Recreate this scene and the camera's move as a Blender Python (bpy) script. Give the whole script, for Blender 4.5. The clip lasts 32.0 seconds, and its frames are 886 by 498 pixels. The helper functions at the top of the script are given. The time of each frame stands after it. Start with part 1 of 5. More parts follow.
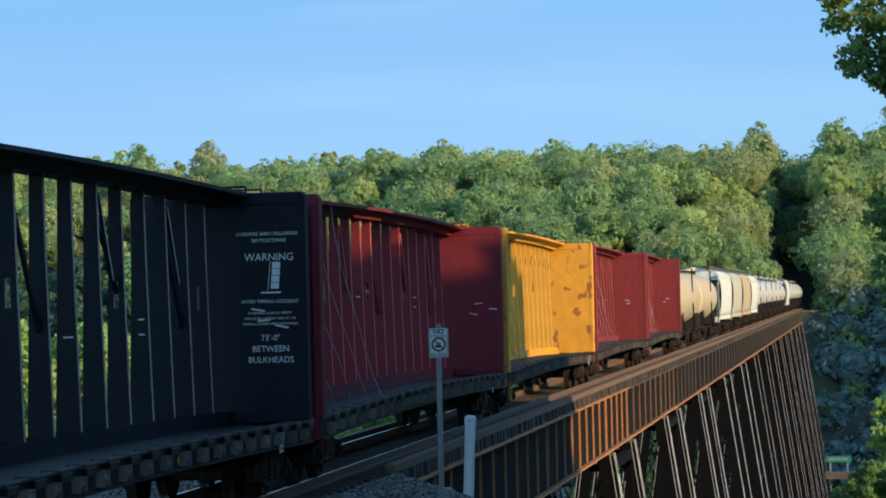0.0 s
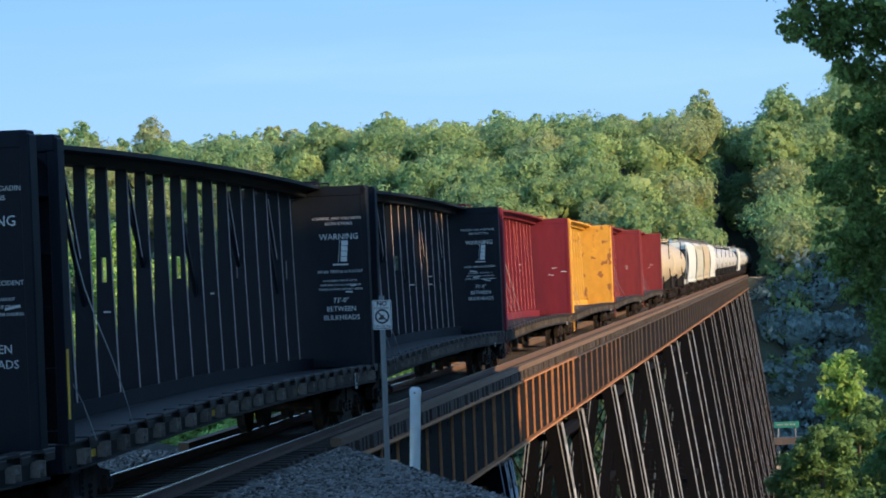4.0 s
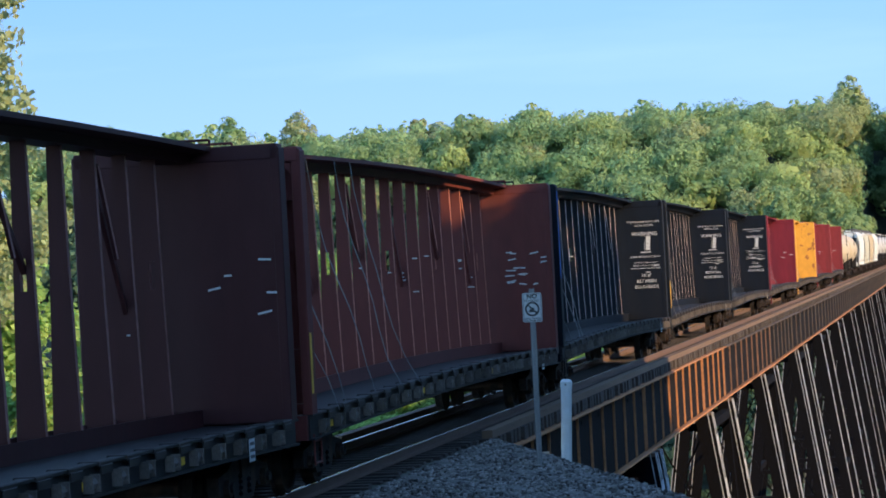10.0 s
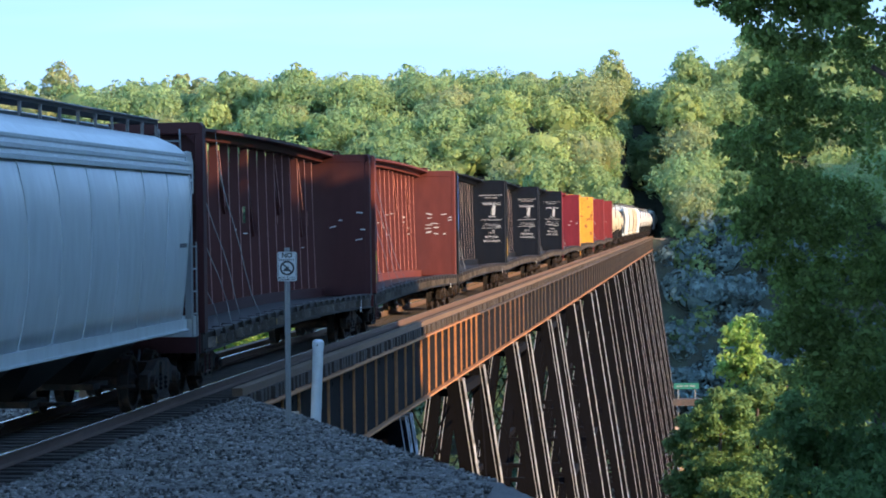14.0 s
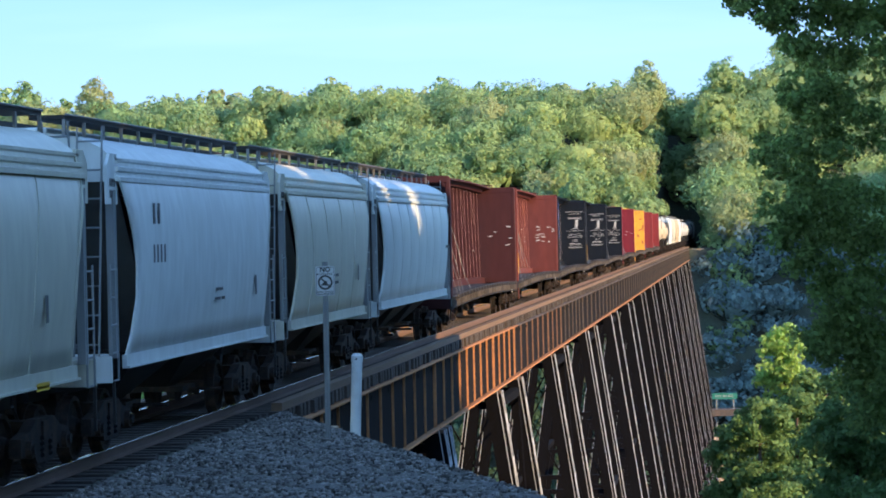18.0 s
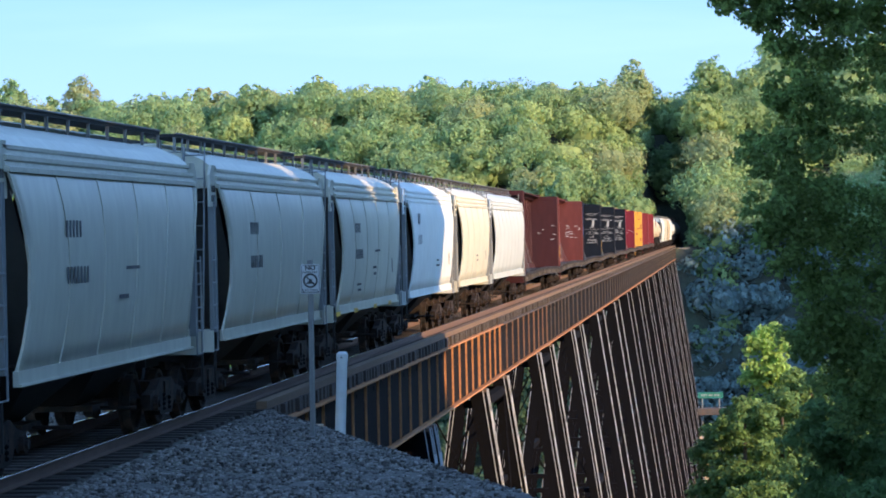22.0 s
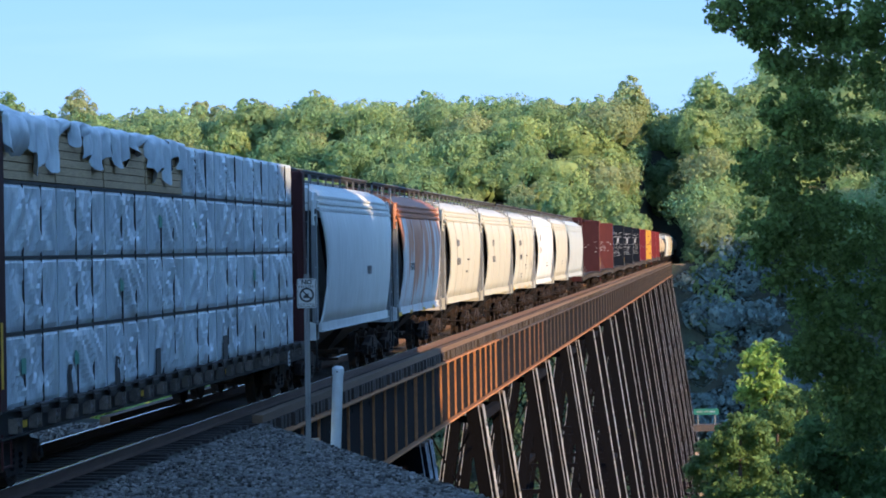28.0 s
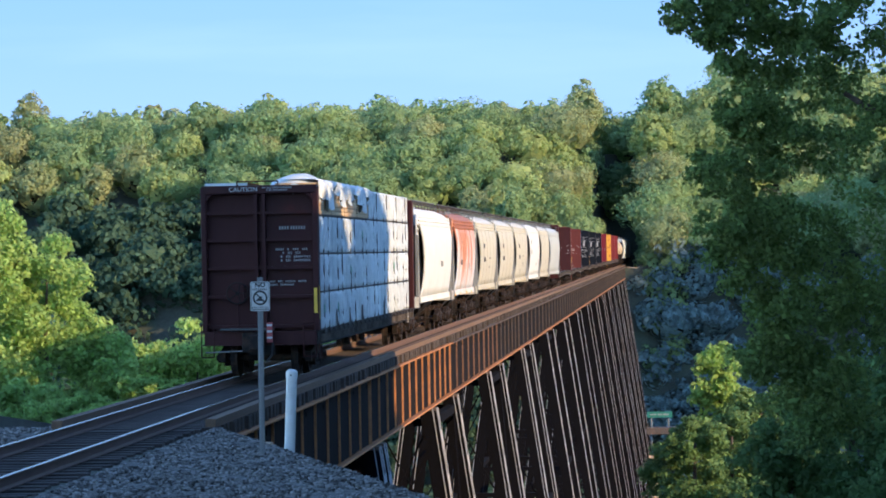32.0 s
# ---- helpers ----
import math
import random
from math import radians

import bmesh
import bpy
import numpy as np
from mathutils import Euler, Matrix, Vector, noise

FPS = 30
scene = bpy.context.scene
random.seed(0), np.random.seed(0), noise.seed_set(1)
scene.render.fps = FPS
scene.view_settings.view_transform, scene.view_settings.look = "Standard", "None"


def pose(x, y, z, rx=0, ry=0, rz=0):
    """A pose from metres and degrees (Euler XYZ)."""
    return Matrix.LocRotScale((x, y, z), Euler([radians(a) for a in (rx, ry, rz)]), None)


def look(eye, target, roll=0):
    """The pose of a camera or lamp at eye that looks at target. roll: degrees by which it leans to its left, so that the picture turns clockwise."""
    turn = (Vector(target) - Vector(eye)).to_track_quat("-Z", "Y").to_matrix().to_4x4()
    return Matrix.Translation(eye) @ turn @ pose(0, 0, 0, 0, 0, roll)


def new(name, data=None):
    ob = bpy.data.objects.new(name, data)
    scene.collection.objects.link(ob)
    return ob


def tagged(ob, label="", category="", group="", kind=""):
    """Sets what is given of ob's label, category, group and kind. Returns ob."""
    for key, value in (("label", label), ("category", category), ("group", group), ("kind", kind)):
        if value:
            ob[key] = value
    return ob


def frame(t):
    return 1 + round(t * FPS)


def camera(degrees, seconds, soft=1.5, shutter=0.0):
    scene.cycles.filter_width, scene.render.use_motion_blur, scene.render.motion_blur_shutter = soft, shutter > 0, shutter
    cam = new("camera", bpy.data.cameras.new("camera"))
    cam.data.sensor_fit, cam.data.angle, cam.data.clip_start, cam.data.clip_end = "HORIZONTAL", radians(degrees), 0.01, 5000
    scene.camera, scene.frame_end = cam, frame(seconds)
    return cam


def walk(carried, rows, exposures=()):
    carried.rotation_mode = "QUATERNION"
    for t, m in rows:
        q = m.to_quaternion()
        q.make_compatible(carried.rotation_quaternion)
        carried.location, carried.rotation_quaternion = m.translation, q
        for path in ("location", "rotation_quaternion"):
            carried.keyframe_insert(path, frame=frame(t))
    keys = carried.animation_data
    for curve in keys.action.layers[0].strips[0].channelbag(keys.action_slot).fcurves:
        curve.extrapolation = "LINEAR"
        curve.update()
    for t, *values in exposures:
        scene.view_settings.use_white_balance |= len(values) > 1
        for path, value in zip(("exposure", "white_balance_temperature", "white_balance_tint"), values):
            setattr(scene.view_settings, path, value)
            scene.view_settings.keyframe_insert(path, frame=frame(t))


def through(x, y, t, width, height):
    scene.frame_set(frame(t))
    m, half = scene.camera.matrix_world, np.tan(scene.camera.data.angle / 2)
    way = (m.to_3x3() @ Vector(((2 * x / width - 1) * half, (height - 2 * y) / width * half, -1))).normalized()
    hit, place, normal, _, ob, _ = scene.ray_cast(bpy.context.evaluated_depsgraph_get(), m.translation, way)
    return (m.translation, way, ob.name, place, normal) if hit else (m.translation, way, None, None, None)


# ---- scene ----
EYE = (10.01, 0.0, 2.89)
GRADE = 0.0027


def aim(dx, dy, dz, yaw, pitch, roll):
    """The hand-held camera near EYE: degrees to the left of +y, upwards, and leaning."""
    eye = Vector(EYE) + Vector((dx, dy, dz))
    a, b = radians(yaw), radians(pitch)
    return look(eye, eye + 100 * Vector((-math.sin(a) * math.cos(b), math.cos(a) * math.cos(b), math.sin(b))), roll)


cam = camera(18.92, 32.0, soft=1.8)
walk(cam, [
    (0, aim(-0.022, -0.106, 0.010, 8.704, 1.231, -1.309)),
    (0.5, aim(-0.010, -0.092, -0.001, 8.481, 1.260, -1.592)),
    (1, aim(-0.009, -0.082, -0.003, 8.162, 1.121, -1.714)),
    (1.5, aim(-0.001, -0.061, 0.002, 7.814, 1.027, -1.775)),
    (2, aim(-0.014, -0.029, 0.007, 7.510, 0.900, -1.702)),
    (2.5, aim(-0.022, 0.033, 0.006, 7.400, 0.918, -1.991)),
    (4.5, aim(0.005, 0.155, -0.009, 7.789, 0.384, -2.514)),
    (5, aim(0.004, 0.133, 0.001, 8.474, 0.206, -2.560)),
    (5.5, aim(0.014, 0.087, 0.021, 8.916, 0.223, -2.664)),
    (6, aim(0.012, 0.042, 0.029, 9.271, 0.256, -2.722)),
    (6.5, aim(0.008, 0.031, 0.010, 9.549, 0.308, -2.796)),
    (7, aim(-0.006, 0.055, 0.009, 9.764, 0.224, -2.992)),
    (7.5, aim(-0.002, 0.090, 0.011, 9.829, 0.065, -3.010)),
    (8, aim(-0.003, 0.081, 0.011, 9.980, 0.070, -2.941)),
    (8.5, aim(-0.014, 0.040, 0.008, 10.324, 0.164, -2.840)),
    (9, aim(-0.005, -0.003, 0.012, 10.524, 0.285, -2.888)),
    (9.5, aim(0.006, -0.041, 0.017, 10.577, 0.438, -2.957)),
    (10, aim(-0.005, -0.078, 0.020, 10.727, 0.555, -2.934)),
    (10.5, aim(0.003, -0.089, 0.015, 11.008, 0.572, -2.856)),
    (11, aim(0.001, -0.095, 0.019, 11.112, 0.546, -2.737)),
    (11.5, aim(-0.006, -0.080, 0.016, 10.931, 0.498, -2.542)),
    (12, aim(-0.002, -0.060, 0.012, 10.258, 0.333, -2.257)),
    (12.5, aim(0.002, -0.026, 0.003, 8.929, 0.093, -1.407)),
    (13, aim(0.007, 0.013, 0.002, 7.578, -0.160, -0.719)),
    (13.5, aim(0.013, 0.026, -0.004, 6.272, -0.515, -0.517)),
    (14, aim(0.011, 0.028, 0.001, 5.555, -0.443, -0.710)),
    (14.5, aim(0.017, 0.016, -0.013, 5.564, -0.264, -1.225)),
    (16.5, aim(-0.009, 0.013, -0.003, 5.668, -0.213, -1.612)),
    (17, aim(-0.013, 0.029, -0.001, 5.926, -0.119, -1.611)),
    (17.5, aim(-0.011, 0.075, -0.012, 6.290, -0.192, -1.450)),
    (18, aim(-0.017, 0.042, 0.005, 6.329, -0.157, -1.324)),
    (18.5, aim(-0.011, 0.049, -0.005, 6.311, 0.103, -1.357)),
    (19, aim(-0.009, 0.010, -0.002, 6.177, 0.246, -1.438)),
    (19.5, aim(0.010, -0.027, 0.015, 5.951, 0.202, -1.449)),
    (20, aim(0.002, -0.028, 0.003, 5.868, -0.006, -1.388)),
    (20.5, aim(0.009, -0.018, 0.003, 5.875, -0.272, -1.325)),
    (21, aim(0.008, 0.005, 0.003, 5.910, -0.454, -1.263)),
    (21.5, aim(0.013, 0.026, -0.006, 6.014, -0.382, -1.291)),
    (22, aim(0.007, 0.013, 0.001, 6.038, -0.191, -1.212)),
    (22.5, aim(0.016, 0.001, -0.010, 5.962, -0.131, -1.386)),
    (23, aim(0.016, -0.015, 0.001, 5.839, -0.149, -1.367)),
    (23.5, aim(0.016, -0.032, -0.004, 5.915, -0.154, -1.282)),
    (24, aim(0.016, -0.056, -0.004, 6.215, -0.166, -1.171)),
    (24.5, aim(0.020, -0.099, -0.003, 6.331, -0.171, -1.030)),
    (26.5, aim(0.033, -0.146, 0.010, 6.087, -0.054, -0.656)),
    (27, aim(0.032, -0.174, 0.023, 5.974, 0.020, -0.889)),
    (27.5, aim(0.030, -0.142, 0.006, 5.908, 0.072, -1.029)),
    (28, aim(0.021, -0.079, 0.001, 5.957, 0.132, -0.927)),
    (28.5, aim(0.011, -0.040, -0.012, 5.914, 0.079, -0.824)),
    (29, aim(0.004, -0.023, -0.006, 5.926, 0.017, -0.875)),
    (29.5, aim(0.006, -0.050, 0.009, 5.749, 0.054, -0.975)),
    (30, aim(-0.010, 0.015, 0.007, 5.511, 0.071, -0.947)),
    (30.5, aim(0.006, 0.156, -0.021, 5.398, 0.115, -1.074)),
    (31, aim(-0.007, 0.161, -0.024, 5.217, 0.159, -1.072)),
    (31.5, aim(-0.004, 0.167, -0.021, 5.015, 0.203, -1.031)),
    (32, aim(-0.020, 0.172, -0.015, 4.953, 0.190, -0.997)),
], exposures=[(0, 1.57, 6000, -4), (2.5, 1.67, 5950, 0), (5, 1.80, 5800, 6), (9, 1.90, 5800, 8), (12, 1.77, 5650, 8), (13, 1.86, 5650, 8), (14, 2.32, 5950, 9), (17, 2.34, 5950, 9), (18, 2.26, 5900, 8), (19, 2.08, 5800, 9), (20.5, 2.03, 5750, 10), (22, 2.18, 5820, 11), (24, 2.18, 5800, 11), (27, 2.06, 5700, 10), (28, 2.00, 5700, 10), (30, 1.96, 5700, 10), (32, 1.90, 5680, 11)])

# ---- light ----
SUN_EL, SUN_AZ = radians(17.0), radians(118.0)
world = bpy.data.worlds.new("world")
scene.world = world
world.use_nodes = True
wn, wl = world.node_tree.nodes, world.node_tree.links
sky = wn.new("ShaderNodeTexSky")
sky.sky_type, sky.sun_disc = "NISHITA", False
sky.sun_elevation, sky.sun_rotation = SUN_EL, SUN_AZ
sky.altitude, sky.air_density, sky.dust_density, sky.ozone_density = 3000, 1.0, 0.1, 3.0
wn["Background"].inputs["Strength"].default_value = 0.15
tint = wn.new("ShaderNodeMix")
tint.data_type, tint.blend_type = "RGBA", "MULTIPLY"
tint.inputs[0].default_value, tint.inputs[7].default_value = 1.0, (1.08, 0.99, 0.86, 1)
wl.new(sky.outputs[0], tint.inputs[6])
wl.new(tint.outputs[2], wn["Background"].inputs["Color"])
sun_data = bpy.data.lights.new("sun", "SUN")
sun_data.energy, sun_data.angle, sun_data.color = 2.4, radians(0.6), (1.0, 0.64, 0.30)
sun = new("sun", sun_data)
sun_way = Vector((math.sin(SUN_AZ) * math.cos(SUN_EL), math.cos(SUN_AZ) * math.cos(SUN_EL), math.sin(SUN_EL)))
sun.matrix_world = look((60, -60, 60), Vector((60, -60, 60)) - sun_way)


# ---- small tools ----
def mat(name, base, rough=0.7, metal=0.0, spread=0.25, scale=3.0, bump=0.0, fine=40.0, second=None, amount=0.5, stretch=(1, 1, 1), per_object=0.0, island=0.0, cut=(0.45, 0.65)):
    """Base colour varied at two scales, an optional second colour in patches (stains, rust), and fine relief."""
    m = bpy.data.materials.new(name)
    m.use_nodes = True
    n, l = m.node_tree.nodes, m.node_tree.links
    b = n["Principled BSDF"]
    b.inputs["Roughness"].default_value, b.inputs["Metallic"].default_value = rough, metal
    tc = n.new("ShaderNodeTexCoord")
    mp = n.new("ShaderNodeMapping")
    mp.inputs["Scale"].default_value = stretch
    l.new(tc.outputs["Object"], mp.inputs["Vector"])

    def noisy(sc, detail=4.0):
        t = n.new("ShaderNodeTexNoise")
        t.inputs["Scale"].default_value, t.inputs["Detail"].default_value = sc, detail
        l.new(mp.outputs[0], t.inputs["Vector"])
        return t.outputs["Fac"]

    def mix(fac, a, c, kind="MIX"):
        x = n.new("ShaderNodeMix")
        x.data_type, x.blend_type = "RGBA", kind
        for sock, v in ((x.inputs[0], fac), (x.inputs[6], a), (x.inputs[7], c)):
            if isinstance(v, bpy.types.NodeSocket):
                l.new(v, sock)
            elif isinstance(v, (int, float)):
                sock.default_value = v
            else:
                sock.default_value = (*v, 1)
        return x.outputs[2]

    def span(v, lo, hi, a, c):
        r = n.new("ShaderNodeMapRange")
        for k, q in zip(range(1, 5), (lo, hi, a, c)):
            r.inputs[k].default_value = q
        l.new(v, r.inputs[0])
        return r.outputs[0]

    dark, light = tuple(c * (1 - spread) for c in base), tuple(min(1, c * (1 + spread)) for c in base)
    col = mix(span(noisy(scale), 0.3, 0.7, 0, 1), dark, light)
    col = mix(0.6, col, mix(span(noisy(fine, 2.0), 0.3, 0.7, 0, 1), dark, light))
    if second:
        col = mix(span(noisy(scale * 1.7, 6.0), cut[0], cut[1], 0, amount), col, second)
    if per_object:
        oi = n.new("ShaderNodeObjectInfo")
        col = mix(1.0, col, mix(span(oi.outputs["Random"], 0, 1, 0, 1), (1 - per_object,) * 3, (1 + per_object,) * 3), "MULTIPLY")
    if island:
        ge = n.new("ShaderNodeNewGeometry")
        col = mix(1.0, col, mix(ge.outputs["Random Per Island"], (1 - island,) * 3, (1 + island,) * 3), "MULTIPLY")
    l.new(col, b.inputs["Base Color"])
    if bump:
        bp = n.new("ShaderNodeBump")
        bp.inputs["Strength"].default_value, bp.inputs["Distance"].default_value = bump, 0.02
        l.new(noisy(fine, 3.0), bp.inputs["Height"])
        l.new(bp.outputs[0], b.inputs["Normal"])
    return m


def leafy(name, base, second, size=0.12, through=0.35, island=0.35):
    """Leaves: a two-coloured canopy that also lets light through."""
    m = mat(name, base, 0.55, 0.0, 0.25, size, second=second, amount=0.8, fine=size * 6, island=island, cut=(0.42, 0.6))
    n, l = m.node_tree.nodes, m.node_tree.links
    b = n["Principled BSDF"]
    b.inputs["Specular IOR Level"].default_value = 0.08
    tr, ms = n.new("ShaderNodeBsdfTranslucent"), n.new("ShaderNodeMixShader")
    l.new(b.inputs["Base Color"].links[0].from_socket, tr.inputs["Color"])
    ms.inputs[0].default_value = through
    l.new(b.outputs[0], ms.inputs[1])
    l.new(tr.outputs[0], ms.inputs[2])
    l.new(ms.outputs[0], n["Material Output"].inputs["Surface"])
    return m


def box(bm, x0, x1, y0, y1, z0, z1, m=None):
    vs = [bm.verts.new((x, y, z)) for z in (z0, z1) for x, y in ((x0, y0), (x1, y0), (x1, y1), (x0, y1))]
    if m is not None:
        for v in vs:
            v.co = m @ v.co
    for f in ((3, 2, 1, 0), (4, 5, 6, 7), (0, 1, 5, 4), (1, 2, 6, 5), (2, 3, 7, 6), (3, 0, 4, 7)):
        bm.faces.new([vs[i] for i in f])
    return vs


def bar(bm, a, b, w, d=None):
    """A straight square bar from a to b."""
    a, b = Vector(a), Vector(b)
    q = (b - a).to_track_quat("Z", "Y").to_matrix().to_4x4()
    d = d or w
    return box(bm, -w / 2, w / 2, -d / 2, d / 2, 0, (b - a).length, Matrix.Translation(a) @ q)


def rod(bm, a, b, r, n=10, r2=None):
    a, b = Vector(a), Vector(b)
    q = Matrix.Translation((a + b) / 2) @ (b - a).to_track_quat("Z", "Y").to_matrix().to_4x4()
    bmesh.ops.create_cone(bm, cap_ends=True, segments=n, radius1=r, radius2=r if r2 is None else r2, depth=(b - a).length, matrix=q)


def prism(bm, pts, y0, y1):
    """A closed outline in x and z, drawn along y."""
    a = [bm.verts.new((x, y0, z)) for x, z in pts]
    b = [bm.verts.new((x, y1, z)) for x, z in pts]
    n = len(pts)
    bm.faces.new(a)
    bm.faces.new(b[::-1])
    for i in range(n):
        bm.faces.new((a[i], b[i], b[(i + 1) % n], a[(i + 1) % n]))


def loft(bm, rings, close=True):
    vs = [[bm.verts.new(p) for p in r] for r in rings]
    n = len(vs[0])
    for a, b in zip(vs, vs[1:]):
        for i in range(n if close else n - 1):
            bm.faces.new((a[i], a[(i + 1) % n], b[(i + 1) % n], b[i]))
    if close:
        bm.faces.new(vs[0][::-1])
        bm.faces.new(vs[-1])


def finish(name, bm, material, bevel=0.0, smooth=False):
    if bevel:
        bmesh.ops.bevel(bm, geom=bm.edges[:], offset=bevel, segments=1, affect="EDGES")
    bmesh.ops.recalc_face_normals(bm, faces=bm.faces[:])
    me = bpy.data.meshes.new(name)
    bm.to_mesh(me)
    bm.free()
    me.materials.append(material)
    if smooth:
        me.shade_smooth()
    return me


def part(name, bm, material, parent, label="", bevel=0.0, smooth=False):
    ob = new(name, finish(name, bm, material, bevel, smooth))
    ob.parent = parent
    if label:
        ob["label"] = label
    return ob


def again(ob, x, y, z, parent=None, m=None):
    """The same piece once more, on the same mesh."""
    o = new(ob.name.split(".")[0], ob.data)
    o.parent = parent or ob.parent
    o.matrix_basis = (m or Matrix.Identity(4)) if m is not None else pose(x, y, z)
    return o


def soup(name, verts, faces, material, kind=""):
    """One mesh from arrays."""
    me = bpy.data.meshes.new(name)
    k = faces.shape[1]
    me.vertices.add(len(verts))
    me.vertices.foreach_set("co", np.asarray(verts, np.float32).ravel())
    me.loops.add(faces.size)
    me.loops.foreach_set("vertex_index", faces.ravel().astype(np.int32))
    me.polygons.add(len(faces))
    me.polygons.foreach_set("loop_start", np.arange(0, faces.size, k, dtype=np.int32))
    me.update(calc_edges=True)
    me.materials.append(material)
    return me


def rise(y):
    return GRADE * (y - 45.0)


# ---- materials ----
M_GRAVEL = mat("gravel", (0.10, 0.094, 0.086), 0.9, 0, 0.35, 1.2, 0.6, 30)
M_STONE = mat("ballast_stone", (0.148, 0.14, 0.13), 0.9, 0, 0.4, 1.2, 0.3, 40, island=0.85)
M_EARTH = mat("earth", (0.05, 0.055, 0.042), 0.95, 0, 0.4, 0.15, 0.5, 2.0, second=(0.04, 0.06, 0.035), amount=0.5)
M_ROCK = mat("rock", (0.16, 0.14, 0.12), 0.9, 0, 0.4, 0.25, 0.8, 2.0)
# Base near black: the trestle's shade is put into this steel
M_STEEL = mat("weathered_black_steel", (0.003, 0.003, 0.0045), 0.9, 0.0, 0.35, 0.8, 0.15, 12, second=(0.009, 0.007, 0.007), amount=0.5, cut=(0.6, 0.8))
M_RUST = mat("rusty_girder_steel", (0.36, 0.165, 0.07), 0.75, 0.0, 0.35, 0.7, 0.2, 10, second=(0.50, 0.20, 0.055), amount=0.8, cut=(0.45, 0.7))
M_LEGDARK = mat("dark_stained_steel", (0.07, 0.055, 0.045), 0.7, 0.0, 0.35, 0.6, 0.1, 8, second=(0.13, 0.07, 0.04), amount=0.6, cut=(0.5, 0.7))
M_FADED = mat("faded_rusty_steel", (0.15, 0.085, 0.055), 0.75, 0.0, 0.35, 0.6, 0.1, 8, second=(0.26, 0.12, 0.05), amount=0.6, cut=(0.5, 0.7))
# Pale blue grey: the lit lines along the leg edges are in this colour
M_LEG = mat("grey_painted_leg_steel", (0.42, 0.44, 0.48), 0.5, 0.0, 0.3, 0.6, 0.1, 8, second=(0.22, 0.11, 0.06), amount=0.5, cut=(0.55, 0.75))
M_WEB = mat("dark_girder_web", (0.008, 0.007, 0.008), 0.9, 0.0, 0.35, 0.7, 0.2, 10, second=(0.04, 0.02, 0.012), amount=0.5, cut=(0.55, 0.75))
for m in (M_STEEL, M_WEB):
    m.node_tree.nodes["Principled BSDF"].inputs["Specular IOR Level"].default_value = 0.1
M_RAIL = mat("rail_steel", (0.42, 0.40, 0.38), 0.22, 1.0, 0.15, 2.0)
M_RAILSIDE = mat("rusty_rail_side", (0.10, 0.06, 0.045), 0.8, 0.0, 0.3, 3.0, 0.1, 30)
M_TIE = mat("creosoted_timber", (0.034, 0.027, 0.024), 0.9, 0, 0.35, 2.0, 0.5, 25, stretch=(0.3, 3, 3), per_object=0.3)
M_BTIE = mat("weathered_bridge_timber", (0.042, 0.032, 0.026), 0.9, 0, 0.3, 2.0, 0.4, 25, stretch=(0.3, 3, 3), per_object=0.25)
M_DECKWOOD = mat("weathered_guard_timber", (0.12, 0.075, 0.046), 0.85, 0, 0.3, 1.0, 0.3, 20, stretch=(3, 0.3, 3))
M_WHITE = mat("white_marker_plastic", (0.60, 0.61, 0.60), 0.45, 0, 0.06, 3.0, second=(0.4, 0.38, 0.34), amount=0.25)
M_GALV = mat("galvanised_steel", (0.17, 0.175, 0.18), 0.5, 0.5, 0.15, 8.0)
M_SIGN = mat("white_sign_sheet", (0.46, 0.46, 0.45), 0.4, 0, 0.05, 5.0)
M_INK = mat("black_sign_ink", (0.02, 0.02, 0.022), 0.5, 0, 0.1)
M_REDINK = mat("faded_red_sign_ink", (0.30, 0.05, 0.05), 0.5, 0, 0.1)
M_PAINT = mat("stencil_white_paint", (0.46, 0.47, 0.47), 0.6, 0, 0.25, 8.0, 0, 60)
M_TRUCK = mat("sooty_truck_iron", (0.016, 0.014, 0.014), 0.75, 0.0, 0.4, 3.0, 0.1, 25, second=(0.075, 0.045, 0.03), amount=0.5)
M_TREAD = mat("bright_wheel_tread", (0.45, 0.43, 0.40), 0.3, 1.0, 0.1)
M_GREEN = mat("green_sign_sheet", (0.02, 0.14, 0.10), 0.5, 0, 0.1)
M_CONC = mat("concrete", (0.48, 0.34, 0.22), 0.85, 0, 0.2, 0.4, 0.2, 6.0)
# Extra blue and paleness in these three leaf colours imitate distance haze
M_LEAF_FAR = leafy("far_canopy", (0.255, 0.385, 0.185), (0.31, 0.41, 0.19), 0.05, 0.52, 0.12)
M_LEAF_YELLOW = leafy("yellow_green_canopy", (0.37, 0.46, 0.19), (0.33, 0.44, 0.19), 0.05, 0.52, 0.12)
M_LEAF_BROWN = leafy("olive_canopy", (0.35, 0.395, 0.20), (0.32, 0.405, 0.20), 0.05, 0.52, 0.12)
# Leaf colour raised to lift the bank trees out of deep shade
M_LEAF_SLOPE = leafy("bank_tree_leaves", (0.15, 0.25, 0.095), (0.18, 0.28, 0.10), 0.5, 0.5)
# Darker leaf colour in place of shade on the low left slope
M_LEAF_SHADED = leafy("dark_scrub_leaves", (0.072, 0.135, 0.09), (0.085, 0.15, 0.095), 0.06, 0.5)
# Pale blue in this leaf colour imitates haze over the far slope
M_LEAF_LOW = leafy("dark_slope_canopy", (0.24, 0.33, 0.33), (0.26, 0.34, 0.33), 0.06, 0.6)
# Oak leaf colour raised too, against the shade within the crown
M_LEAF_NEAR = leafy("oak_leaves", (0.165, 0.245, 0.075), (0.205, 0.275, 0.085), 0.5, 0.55)
